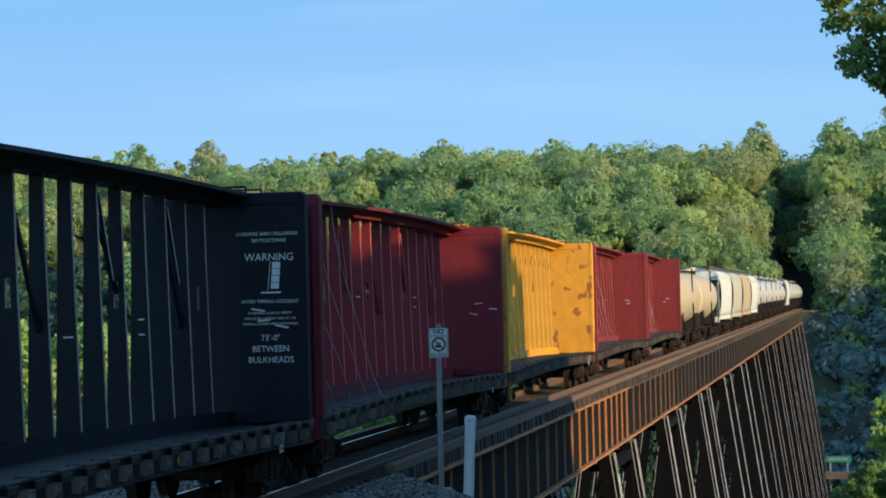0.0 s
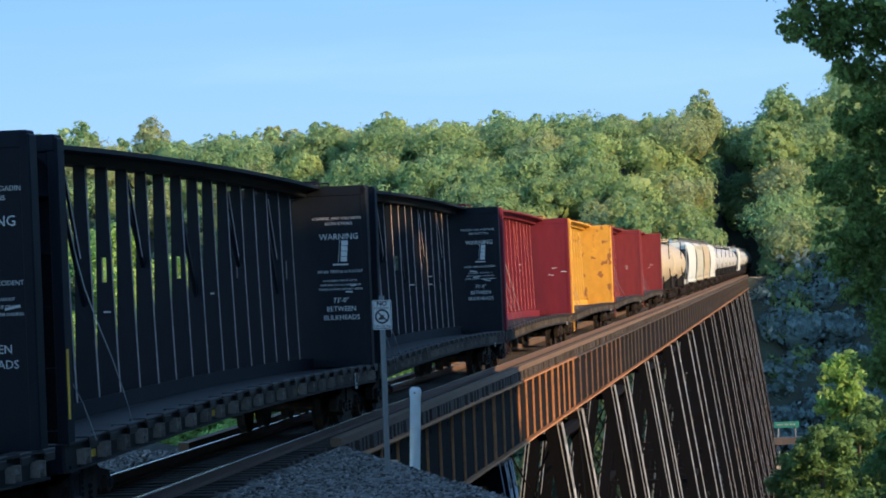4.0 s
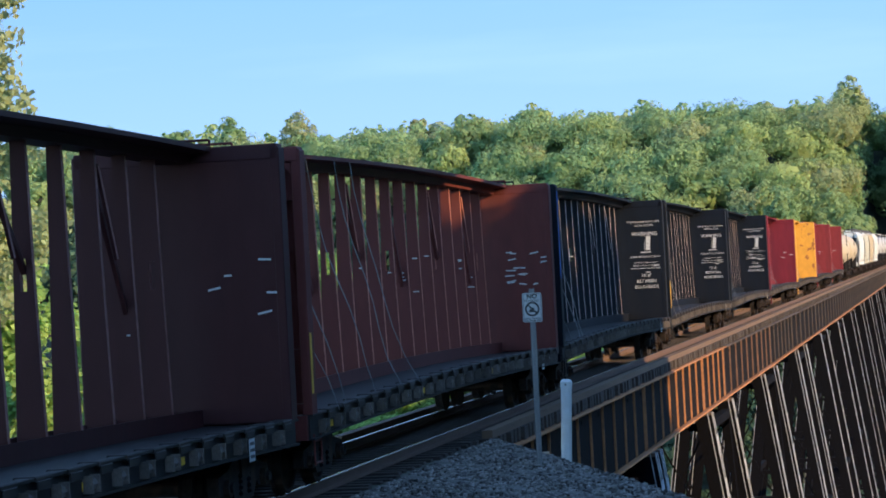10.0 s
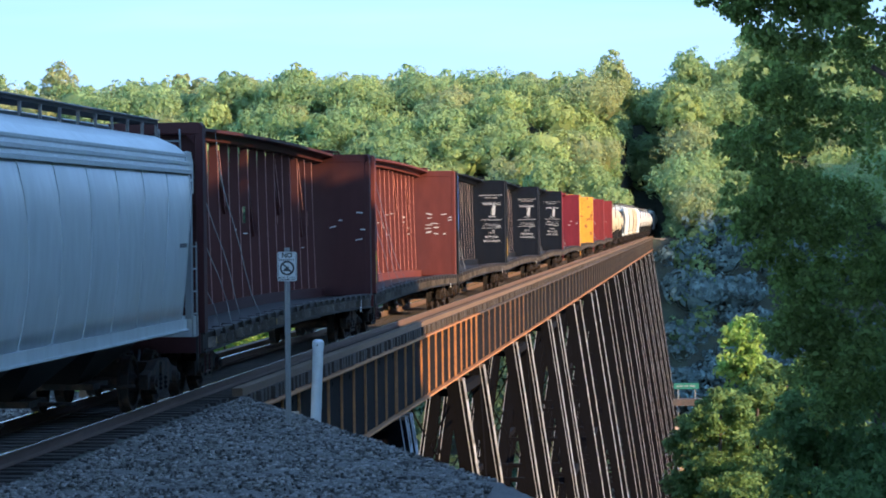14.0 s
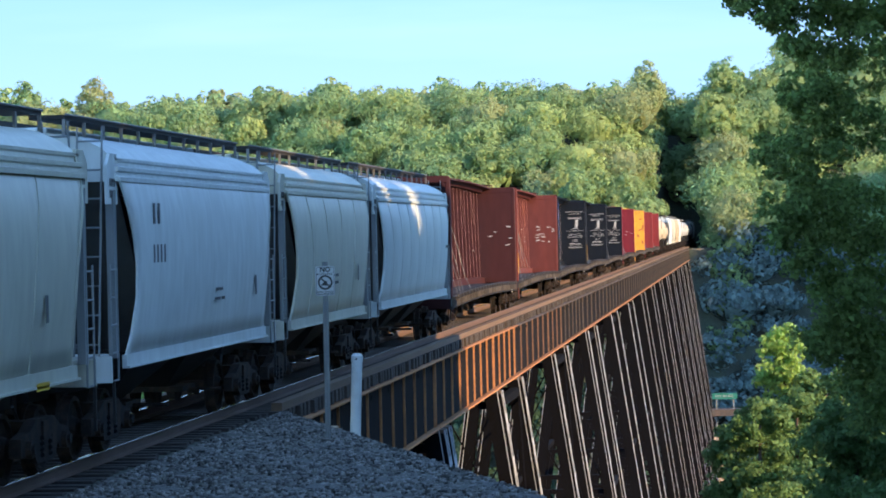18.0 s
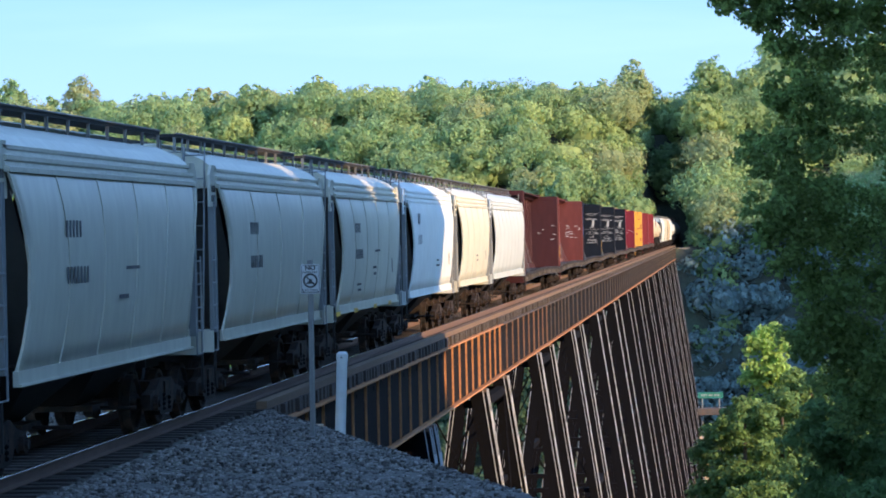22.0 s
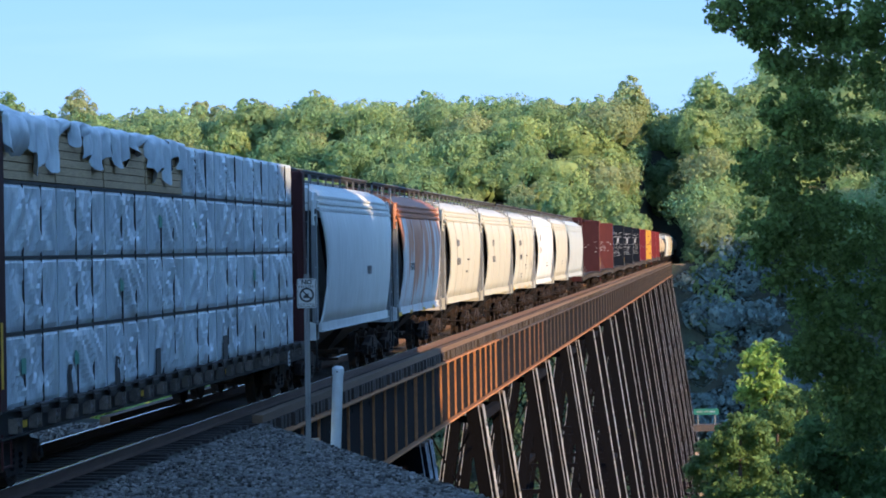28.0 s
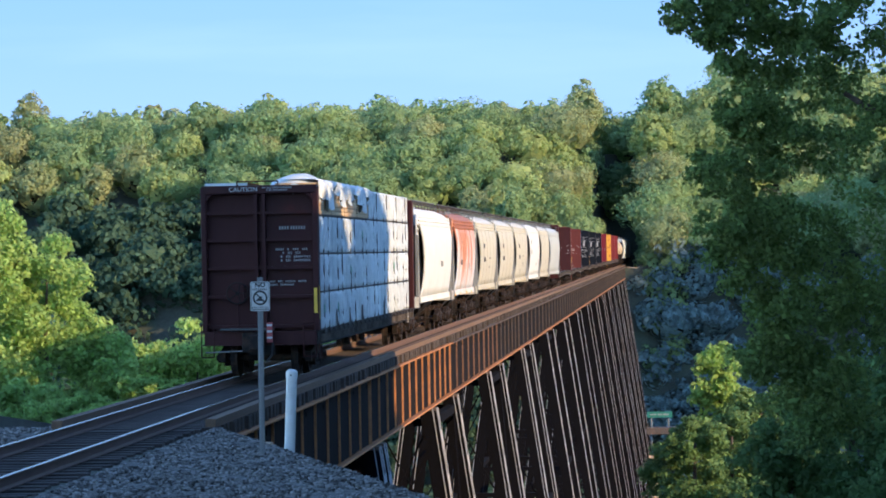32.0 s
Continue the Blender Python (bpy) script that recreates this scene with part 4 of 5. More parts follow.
def tank_car(y0, y1, paint, label):
    top = car("tank_car", y0, y1, label)
    h = (y1 - y0) / 2 - 0.5
    bm = bmesh.new()
    rings = []
    for y, r in ((-h + 0.5, 0.2), (-h + 0.53, 0.8), (-h + 0.68, 1.2), (-h + 1.0, 1.42), (-h + 1.3, 1.46), (0, 1.5), (h - 1.3, 1.46), (h - 1.0, 1.42), (h - 0.68, 1.2), (h - 0.53, 0.8), (h - 0.5, 0.2)):
        rings.append([(r * math.cos(a * math.pi / 14), y, 2.75 + r * math.sin(a * math.pi / 14)) for a in range(28)])
    loft(bm, rings)
    part("tank", bm, paint, top, smooth=True)
    bm = bmesh.new()
    rod(bm, (0, 0, 4.1), (0, 0, 4.62), 0.55, 18)
    part("dome", bm, paint, top)
    bm = bmesh.new()
    box(bm, -1.3, 1.3, -0.9, 0.9, 4.36, 4.40)
    for x in (-1.3, 1.3):
        for y in (-0.9, 0.9):
            rod(bm, (x, y, 4.38), (x, y, 5.05), 0.02, 6)
        rod(bm, (x, -0.9, 5.05), (x, 0.9, 5.05), 0.02, 6)
    part("top_platform", bm, M_STEEL, top)
    bm = bmesh.new()
    box(bm, -0.35, 0.35, -h, h, 0.75, 1.1)
    for s in (1, -1):
        box(bm, -1.3, 1.3, s * (h - 2.4), s * (h - 1.5), 1.1, 1.9)
        box(bm, -1.45, 1.45, s * h, s * (h - 0.9), 1.0, 1.1)
    part("underframe", bm, P_DIRTY, top)
    for s in (1, -1):
        bm = bmesh.new()
        for x in (1.45, -1.45):
            rod(bm, (x, s * (h - 0.9), 2.0), (x, s * h, 2.0), 0.02, 6)
            for y in (h - 0.9, h):
                rod(bm, (x, s * y, 1.1), (x, s * y, 2.0), 0.02, 6)
        part("end_railing", bm, M_STEEL, top)
        truck(top, s * (h - 1.7))
    bm = bmesh.new()
    for y in (0.3, -0.3):
        rod(bm, (1.5, y, 1.0), (1.42, y, 4.4), 0.018, 6)
    for i in range(8):
        rod(bm, (1.47, -0.3, 1.2 + 0.4 * i), (1.47, 0.3, 1.2 + 0.4 * i), 0.014, 6)
    part("side_ladder", bm, M_STEEL, top)
    return top


# The last car, loaded with wrapped lumber
last, lh = centerbeam(42.62, 67.2, P_BROWN, "brown lumber rail car loaded with wrapped packs of timber", cables=0, edge=M_YELLOWMARK, rolls=True, seed=3)
lettering(last, "CAUTION", -0.38, -lh - 0.012, 4.56, 0.155)
bars(last, 0.45, -lh - 0.012, 4.60, (0.10, 0.32, 0.28), 0.04)
bars(last, 0.45, -lh - 0.012, 4.54, (0.14, 0.12, 0.22), 0.04)
bars(last, 0.78, -lh + 0.265, 3.62, (0.26, 0.38), 0.08, gap=0.02)
for i, ws in enumerate(((0.22, 0.06, 0.16, 0.14), (0.06, 0.12, 0.14), (0.06, 0.12, 0.42), (0.06, 0.12, 0.42))):
    bars(last, 0.75 + 0.1 * (i > 1), -lh + 0.265, 3.10 - 0.09 * i, ws, 0.055, gap=0.07)
bars(last, 0.65, -lh + 0.265, 2.32, (0.14, 0.12, 0.26, 0.2), 0.045, gap=0.06)
bars(last, 0.5, -lh + 0.265, 2.24, (0.2, 0.34), 0.045, gap=0.06)
bm = bmesh.new()
for i in range(20):
    a, b = i * math.tau / 20, (i + 1) * math.tau / 20
    rod(bm, (-0.55 + 0.26 * math.cos(a), -lh - 0.07, 2.05 + 0.26 * math.sin(a)), (-0.55 + 0.26 * math.cos(b), -lh - 0.07, 2.05 + 0.26 * math.sin(b)), 0.016, 6)
for i in range(5):
    a = i * math.tau / 5
    rod(bm, (-0.55, -lh - 0.05, 2.05), (-0.55 + 0.26 * math.cos(a), -lh - 0.07, 2.05 + 0.26 * math.sin(a)), 0.014, 6)
rod(bm, (-0.55, -lh + 0.02, 2.05), (-0.55, -lh - 0.09, 2.05), 0.05, 8)
part("brake_wheel", bm, M_TRUCK, last, "dark iron hand brake wheel")
bm = bmesh.new()
box(bm, -0.72, -0.40, -lh - 0.02, -lh + 0.25, 1.85, 2.25)
rod(bm, (-0.55, -lh - 0.01, 1.9), (-0.55, -lh - 0.01, 1.12), 0.02, 6)
part("brake_housing", bm, P_BROWN, last)
for x in (-1.25, 1.25):
    bm = bmesh.new()
    rod(bm, (x - 0.2, -lh - 0.06, 0.5), (x - 0.2, -lh - 0.06, 1.3), 0.016, 6)
    rod(bm, (x + 0.1, -lh - 0.06, 0.5), (x + 0.1, -lh - 0.06, 1.3), 0.016, 6)
    rod(bm, (x - 0.2, -lh - 0.06, 0.5), (x + 0.1, -lh - 0.06, 0.5), 0.016, 6)
    rod(bm, (x - 0.2, -lh - 0.06, 1.3), (x + 0.1, -lh - 0.06, 1.3), 0.016, 6)
    part("end_step", bm, P_BROWN, last)
bm = bmesh.new()
box(bm, -0.95, 0.35, -lh - 0.32, -lh - 0.02, 1.16, 1.20)
part("crossover_platform", bm, P_ENDS, last)
bm = bmesh.new()
box(bm, 1.31, 1.39, -lh - 0.008, -lh - 0.002, 1.55, 2.15)
part("edge_stripe", bm, M_YELLOWMARK, last)
bm = bmesh.new()
box(bm, 0.20, 0.34, -lh - 0.40, -lh - 0.36, 0.86, 1.34)
tail = part("tail_marker", bm, M_REDINK, last, "red and white tail marker plate", bevel=0.008)
for i in range(3):
    bm = bmesh.new()
    box(bm, 0.205, 0.335, -lh - 0.406, -lh - 0.401, 0.95 + 0.15 * i, 1.0 + 0.15 * i)
    part("white_band", bm, M_PAINT, tail)
bm = bmesh.new()
box(bm, -0.42, 0.10, -lh - 0.30, -lh - 0.05, 0.62, 1.10)
part("draft_gear", bm, M_TRUCK, last, bevel=0.02)
bm = bmesh.new()
rod(bm, (-1.35, -lh - 0.10, 0.62), (-0.35, -lh - 0.28, 0.66), 0.02, 6)
part("uncoupling_lever", bm, M_GALV, last)


def wrapped(n, height, seed, depth=1.05):
    """One pack of timber in wrinkled sheeting."""
    nx, ny, nz = 1, 24, 14
    bm = bmesh.new()
    bmesh.ops.create_grid(bm, x_segments=ny, y_segments=nz, size=0.5)
    for v in bm.verts:
        y, z = (v.co.x + 0.5) * n, (v.co.y + 0.5) * height
        e = min(1, 5 * min(v.co.x + 0.5, 0.5 - v.co.x, v.co.y + 0.5, 0.5 - v.co.y))
        w = noise.noise((y * 2.1 + seed * 7, z * 1.3, seed)) * 0.05 + noise.noise((y * 3.4 + z * 3.0, seed * 3.1, z * 0.7)) * 0.05
        lean = y * (2.6 + 0.5 * (seed % 3)) + z * (3.4 if seed % 2 else -3.0)
        w += 0.034 * (1 - 2 * abs(noise.noise((lean, y * 0.5 + seed * 5, z * 0.6)))) ** 3
        v.co = Vector((0.02 * min(1, 4 * e) + w * e, y, z))
    edge = [e for e in bm.edges if e.is_boundary]
    ret = bmesh.ops.extrude_edge_only(bm, edges=edge)
    for v in ret["geom"]:
        if isinstance(v, bmesh.types.BMVert):
            v.co.x = -depth
    me = finish("timber_pack", bm, M_WRAP)
    return me


packs = [wrapped(2.68, 0.91, s) for s in range(5)]
tops = [wrapped(2.68, 0.80, s + 9) for s in range(3)]
k, n0 = 8, -lh + 0.34
for side in (1, -1):
    for c in range(k):
        for r in range(4):
            if r == 3 and c < 4 and side > 0:
                continue
            me = (tops if r == 3 else packs)[(c * 3 + r * 2 + (side < 0)) % (3 if r == 3 else 5)]
            m = pose(side * 1.375, n0 + 2.75 * c + (0 if side > 0 else 2.7), 1.13 + 0.935 * r, 0, 0, 0 if side > 0 else 180)
            o = put("timber_pack", me, last, m)
    if side > 0:
        for c in range(k):
            for j in range(1, 3):
                bm = bmesh.new()
                box(bm, 1.385, 1.412, n0 + 2.75 * c + 0.9 * j - 0.004, n0 + 2.75 * c + 0.9 * j + 0.004, 1.12, 4.7 if c > 3 else 3.9)
                part("strap", bm, M_STRAP, last)
        # Black strips between the tiers stand in for the shade in the gaps
        for r in (1, 2, 3):
            bm = bmesh.new()
            box(bm, 0.4, 1.402, n0, n0 + 2.75 * k, 1.085 + 0.935 * r, 1.128 + 0.935 * r)
            part("dunnage", bm, M_STRAP, last)
for c in range(4):
    for r in range(7):
        bm = bmesh.new()
        box(bm, 0.35, 1.37 - 0.01 * (r % 2), n0 + 2.75 * c + 0.02 * (r % 3), n0 + 2.75 * c + 2.68, 3.95 + 0.11 * r, 4.05 + 0.11 * r)
        part("board_layer", bm, M_WOOD, last)
# Torn sheeting over the first packs: hanging folds with a ragged lower edge
for c in range(8):
    bm = bmesh.new()
    rows, cols = 10, 18
    grid = []
    fall = 0.42 + 0.16 * math.sin(c * 2.3) + 0.1 * (c == 1)
    for i in range(rows):
        line = []
        for j in range(cols):
            u, v = j / (cols - 1), i / (rows - 1)
            ragged = 0.16 * noise.noise((u * 4 + c * 3.3, 0.5, c)) + 0.10 * math.sin(u * 9 + c)
            y = n0 + 1.38 * c + 1.5 * u
            z = 4.80 - (fall + ragged) * max(0, v - 0.25) / 0.75 + 0.05 * noise.noise((u * 5, v * 3, c + 0.2))
            x = 0.55 + 0.86 * min(1, v / 0.25) + 0.10 * v * abs(noise.noise((u * 6 + c, v * 2, 3.0))) + 0.07 * math.sin(u * 16 + c * 2) * v
            line.append(bm.verts.new((x, y, z)))
        grid.append(line)
    for a, b in zip(grid, grid[1:]):
        for j in range(cols - 1):
            bm.faces.new((a[j], a[j + 1], b[j + 1], b[j]))
    part("torn_sheet", bm, M_WRAP, last, "torn pale sheeting hanging in ragged folds", smooth=True)
bm = bmesh.new()
bmesh.ops.create_uvsphere(bm, u_segments=20, v_segments=10, radius=1, matrix=pose(0.80, n0 + 0.75, 4.50) @ Matrix.Diagonal((0.74, 0.85, 0.46, 1)))
for v in bm.verts:
    v.co += 0.07 * noise.noise_vector(v.co * 2.3)
part("billowed_sheet", bm, M_WRAP, last, "sheeting bunched over the end of the load", smooth=True)
for c, r in ((0, 2), (1, 0), (2, 1), (4, 2), (6, 1), (0, 0), (3, 2)):
    bm = bmesh.new()
    y, z = n0 + 2.75 * c + 0.7, 1.13 + 0.935 * r + 0.4
    box(bm, 1.412, 1.416, y, y + 0.22, z, z + 0.2)
    part("printed_mark", bm, M_MARKGREEN, last)
for c in (1, 2, 3, 5):
    bm = bmesh.new()
    y = n0 + 2.75 * c + 0.3
    prism(bm, [(1.418, 1.12), (1.424, 1.12), (1.422, 1.55), (1.42, 1.55)], y, y + 0.18 + 0.05 * c)
    part("tear", bm, M_STRAP, last, "dark tear in the sheeting")

# Covered hoppers, from the rear
MARK = [(-0.45, 3.05, (0.9,), 0.22), (-0.42, 2.45, (1.25,), 0.22), (0.1, 2.5, (0.9,), 0.05), (0.0, 2.1, (0.6,), 0.06), (0.0, 1.95, (0.5,), 0.06), (0.55, 2.1, (0.28,), 0.34), (-0.45, 1.75, (0.7,), 0.05), (-0.45, 1.62, (0.6,), 0.05)]
hopper(67.2, 81.4, P_WHITE, "white covered hopper rail car", 4, 0.0, 2, [(0.2, 2.4, (0.8,), 0.2)], seed=1)
hopper(81.4, 93.7, P_RUSTY, "covered hopper rail car with rust streaks down its grey sides", 4, 0.035, 2, [(0.2, 2.2, (0.2,), 0.3), (-0.5, 2.4, (1.0,), 0.2)], roof=P_RUSTROOF, stripes=True, seed=2)
hopper(93.7, 107.0, P_TAN, "dusty tan-grey covered hopper rail car with number markings", 5, 0.02, 2, MARK[:4], seed=3)
hopper(107.0, 120.7, P_TAN, "tan-grey smooth-sided covered hopper rail car", 4, 0.008, 2, MARK[:2], seed=4)
hopper(120.7, 134.1, P_TAN, "tan-grey ribbed covered hopper rail car with black markings", 5, 0.035, 2, MARK, stripes=True, seed=5)
hopper(134.1, 147.9, P_WHITE, "white smooth covered hopper rail car with faded lettering", 4, 0.0, 2, [(-0.60, 3.30, (0.62,), 0.30), (-0.58, 2.72, (0.95,), 0.26), (0.1, 1.95, (0.5, 0.3), 0.05), (0.1, 2.10, (0.6,), 0.05), (0.62, 2.1, (0.28,), 0.34)], seed=6)
hopper(147.9, 160.8, P_TAN, "dusty grey covered hopper rail car", 5, 0.02, 2, MARK[3:6], seed=7)
hopper(160.8, 178.0, P_GREY, "long pale grey covered hopper rail car with ribbed sides", 8, 0.05, 3, [(0.78, 2.55, (0.6,), 0.07)], seed=8)

# Empty lumber cars
centerbeam(178.0, 202.4, P_BROWN, "empty dark brown centre-beam lumber rail car", chalk=5, cables=4, seed=11)
centerbeam(202.4, 226.5, P_OXIDE, "empty oxide-brown centre-beam lumber rail car with chalk marks", chalk=16, cables=5, edge=M_YELLOWMARK, seed=12)
centerbeam(226.5, 250.3, P_BLACK, "empty black centre-beam lumber rail car with a blue edge stripe", True, 2, 3, edge=M_BLUELINE, seed=13)
centerbeam(250.3, 274.1, P_BLACK, "empty black centre-beam lumber rail car with white lettering", True, 2, 2, edge=M_YELLOWMARK, seed=14)
centerbeam(274.1, 298.1, P_BLACK, "empty black centre-beam lumber rail car with white lettering", True, 3, 2, seed=15)
centerbeam(298.1, 322.0, P_RED, "empty bright red centre-beam lumber rail car", False, 3, 4, seed=16)
centerbeam(322.0, 345.6, P_YELLOW, "empty yellow centre-beam lumber rail car with rusty scrapes", False, 0, 3, seed=17)
centerbeam(345.6, 369.0, P_DKRED, "empty dark red centre-beam lumber rail car", False, 2, 5, seed=18)
centerbeam(369.0, 391.6, P_DKRED, "empty dark red centre-beam lumber rail car", False, 2, 5, seed=19)

# The front of the train
y = 391.6
for n, kind, p, label in ((19, "t", P_CREAM, "cream tank rail car"), (19, "t", P_CREAM, "cream tank rail car"), (18, "h", P_WHITE, "white covered hopper rail car"), (18, "h", P_TAN, "dusty covered hopper rail car"), (18, "h", P_CREAM, "cream covered hopper rail car"), (18, "h", P_WHITE, "white covered hopper rail car"),
                          (18, "t", P_TANK, "grey tank rail car"), (18, "t", P_TANK, "grey tank rail car"), (18, "t", P_TANK, "grey tank rail car"), (18, "t", P_TANK, "grey tank rail car"), (18, "t", P_TANK, "grey tank rail car"), (18, "t", P_TANK, "grey tank rail car"),
                          (18, "h", P_WHITE, "white covered hopper rail car"), (18, "t", P_TANK, "grey tank rail car"), (18, "t", P_TANK, "grey tank rail car"), (18, "t", P_TANK, "grey tank rail car"), (18, "t", P_TANK, "grey tank rail car"), (18, "t", P_TANK, "grey tank rail car"), (18, "t", P_TANK, "grey tank rail car")):
    if kind == "t":
        tank_car(y, y + n, p, label)
    else:
        hopper(y, y + n, p, label, 6, 0.02, 3)
    y += n

# The empty lumber cars stand a little taller than the loaded one, and arch upwards between their trucks
TALLER = Matrix.Translation((0, 0, 1.08)) @ Matrix.Diagonal((1, 1, 1.035, 1)) @ Matrix.Translation((0, 0, -1.08))
CAMBER = 0.12


def arched(piece, half):
    """Raises a piece of a car along the arch; a long one is cut across and bent."""
    ys = [c[1] for c in piece.bound_box]
    place = piece.matrix_basis.translation.y
    if max(ys) - min(ys) < 4:
        y = place + (max(ys) + min(ys)) / 2
        piece.matrix_basis = Matrix.Translation((0, 0, CAMBER * max(0, 1 - (y / half) ** 2))) @ piece.matrix_basis
        return
    bm = bmesh.new()
    bm.from_mesh(piece.data)
    for i in range(1, 8):
        bmesh.ops.bisect_plane(bm, geom=bm.verts[:] + bm.edges[:] + bm.faces[:], plane_co=(0, -half + half * i / 4, 0), plane_no=(0, 1, 0))
    for v in bm.verts:
        v.co.z += CAMBER * max(0, 1 - (v.co.y / half) ** 2)
    bm.to_mesh(piece.data)
    bm.free()


for top, yc in CARS:
    if top is last or not top.name.startswith("centerbeam_car"):
        continue
    half = top["half"]
    for piece in top.children:
        kind = piece.name.split(".")[0]
        if kind in ("bulkhead", "top_chord", "post", "kick_panel", "cable", "diagonal_brace", "lettering", "tipping_symbol", "chalk_mark", "edge_stripe"):
            piece.matrix_basis = TALLER @ piece.matrix_basis
        if piece.type == "MESH" and kind not in ("truck", "wheelset", "coupler", "air_hose", "bulkhead", "end_sill"):
            arched(piece, half)


# ---- trees ----
def crown(rng, centre, rx, rz, lobes, leaves, size, flat=0.75, loose=0.0):
    """Leaf diamonds on the skins of many overlapping clumps, with gaps between them; loose ones are scattered sprays."""
    c = np.asarray(centre, float)
    d = rng.normal(size=(lobes, 3))
    d /= np.linalg.norm(d, axis=1, keepdims=True)
    lc = d * np.array([rx, rx, rz]) * (rng.uniform(0.35, 0.9, (lobes, 1)))
    lr = rng.uniform(0.55, 1.0, lobes) * (1.75 / lobes ** 0.5) * min(rx, rz)
    pick = rng.integers(0, lobes, leaves)
    n = rng.normal(size=(leaves, 3))
    n[:, 2] += 0.35
    n /= np.linalg.norm(n, axis=1, keepdims=True)
    far = rng.uniform(0.72, 1.08, leaves) * (1 - loose) + loose * 1.6 * np.sqrt(rng.uniform(0, 1, leaves))
    p = c + lc[pick] + n * (lr[pick] * far)[:, None] * np.array([1, 1, flat])
    t = n * (1 - 0.5 * loose) + (0.38 + 0.4 * loose) * rng.normal(size=n.shape) + np.array([0, 0, 0.35 * loose])
    t /= np.linalg.norm(t, axis=1, keepdims=True)
    return diamonds(rng, p, t, size)


def diamonds(rng, p, t, size):
    """Bent leaf diamonds at p that face t."""
    u = np.cross(t, rng.normal(size=t.shape))
    u /= np.linalg.norm(u, axis=1, keepdims=True)
    v = np.cross(t, u)
    s = size * rng.uniform(0.6, 1.35, len(p))[:, None]
    quad = np.stack([p - u * s, p - v * s * 0.62 + t * s * 0.12, p + u * s, p + v * s * 0.62 + t * s * 0.12], 1)
    return quad.reshape(-1, 3)


def dome(rng, x, y, z, wide, tall, leaves, size, lobes=34, core=150):
    """A broad far tree: clumps over a rounded crown that comes down to the ground, round a dense core."""
    rz = tall * 0.46
    c = np.array([x, y, z + tall - rz])
    d = rng.normal(size=(lobes, 3))
    d[:, 2] = np.abs(d[:, 2]) * 0.9 - 0.35
    d /= np.linalg.norm(d, axis=1, keepdims=True)
    r = np.array([wide, wide, rz])
    lc = d * r * rng.uniform(0.55, 0.92, (lobes, 1))
    lr = rng.uniform(0.22, 0.40, lobes) * wide
    pick = rng.integers(0, lobes, leaves)
    n = rng.normal(size=(leaves, 3)) + 0.6 * d[pick] + np.array([0, 0, 0.3])
    n /= np.linalg.norm(n, axis=1, keepdims=True)
    p = c + lc[pick] + n * (lr[pick] * rng.uniform(0.7, 1.12, leaves))[:, None] * np.array([1, 1, 0.8])
    t = n + 0.24 * rng.normal(size=n.shape)
    t /= np.linalg.norm(t, axis=1, keepdims=True)
    a = diamonds(rng, p, t, size)
    n = rng.normal(size=(core, 3))
    n /= np.linalg.norm(n, axis=1, keepdims=True)
    n[:, 2] = np.where(n[:, 2] < 0, n[:, 2] * 1.5, n[:, 2])
    return np.concatenate([a, diamonds(rng, c + n * r * 0.66, n / np.linalg.norm(n, axis=1, keepdims=True), wide * 0.22)])


def leaf_mesh(name, quads, material):
    v = np.concatenate(quads)
    f = np.arange(len(v)).reshape(-1, 4)
    return soup(name, v, f, material)


def trunk_mesh(name, joints, material=None):
    bm = bmesh.new()
    for a, b, ra, rb in joints:
        rod(bm, a, b, ra, 8, rb)
    return finish(name, bm, material or M_BARK, smooth=True)


rng = np.random.default_rng(7)
kinds, lower, scrub = [[], [], []], [], []
for gy in np.arange(428, 592, 7.2):
    for gx in np.arange(-205, 66, 8.2):
        x, y = gx + rng.uniform(-4.1, 4.1), gy + rng.uniform(-3.6, 3.6)
        z = float(ground(x, y))
        over = abs(x + 0.3) < 6.5
        if x < 10 - 0.36 * y or x > 14 + 0.085 * y or z < -43.5:
            continue
        if abs(x + 0.3) < 5.6 + 1.2 * rng.uniform() and y < 522:
            continue
        tall, wide = rng.uniform(7.8, 12.0), rng.uniform(4.0, 6.8)
        if rng.uniform() < 0.16:
            tall, wide = tall + 4, wide * 0.62
        if y > 515 and x > 8:
            tall += min(7.0, 0.45 * (x - 8))
        k = rng.choice(3, p=(0.55, 0.25, 0.20))
        if over and y >= 522:
            # Crowns that close over the track
            kinds[k].append(dome(rng, x, y, max(z, 7.4), 4.5, 8.5, 700, 0.42))
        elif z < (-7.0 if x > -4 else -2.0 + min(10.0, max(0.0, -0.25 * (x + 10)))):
            # Below this line leaf colour carries shade on the left, haze on the right
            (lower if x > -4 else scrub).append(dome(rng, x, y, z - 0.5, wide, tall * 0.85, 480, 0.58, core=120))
        elif y > 528:
            kinds[k].append(dome(rng, x, y, z - 0.5, wide, tall, 420, 0.6))
        else:
            kinds[k].append(dome(rng, x, y, z - 0.5, wide, tall, 2600, 0.29, 64))
for y in np.arange(456, 546, 4.0):
    for s in (-1, 1):
        x = -0.3 + s * (6.2 + rng.uniform(-0.3, 0.5))
        kinds[0].append(dome(rng, x, y, float(ground(s * 7.5, y)) - 6.5, 2.6, 10.0, 900, 0.28))
        kinds[1].append(dome(rng, x + s * 3.6, y + 2, float(ground(s * 9.5, y)) - 1.5, 3.0, 9.0, 800, 0.30))
for y, z in ((537, 8.5), (545, 12.0), (556, 17.0)):
    for x in (-4.5, 0.0, 4.0):
        kinds[0].append(dome(rng, x, y, z, 4.6, 11.0, 900, 0.3))
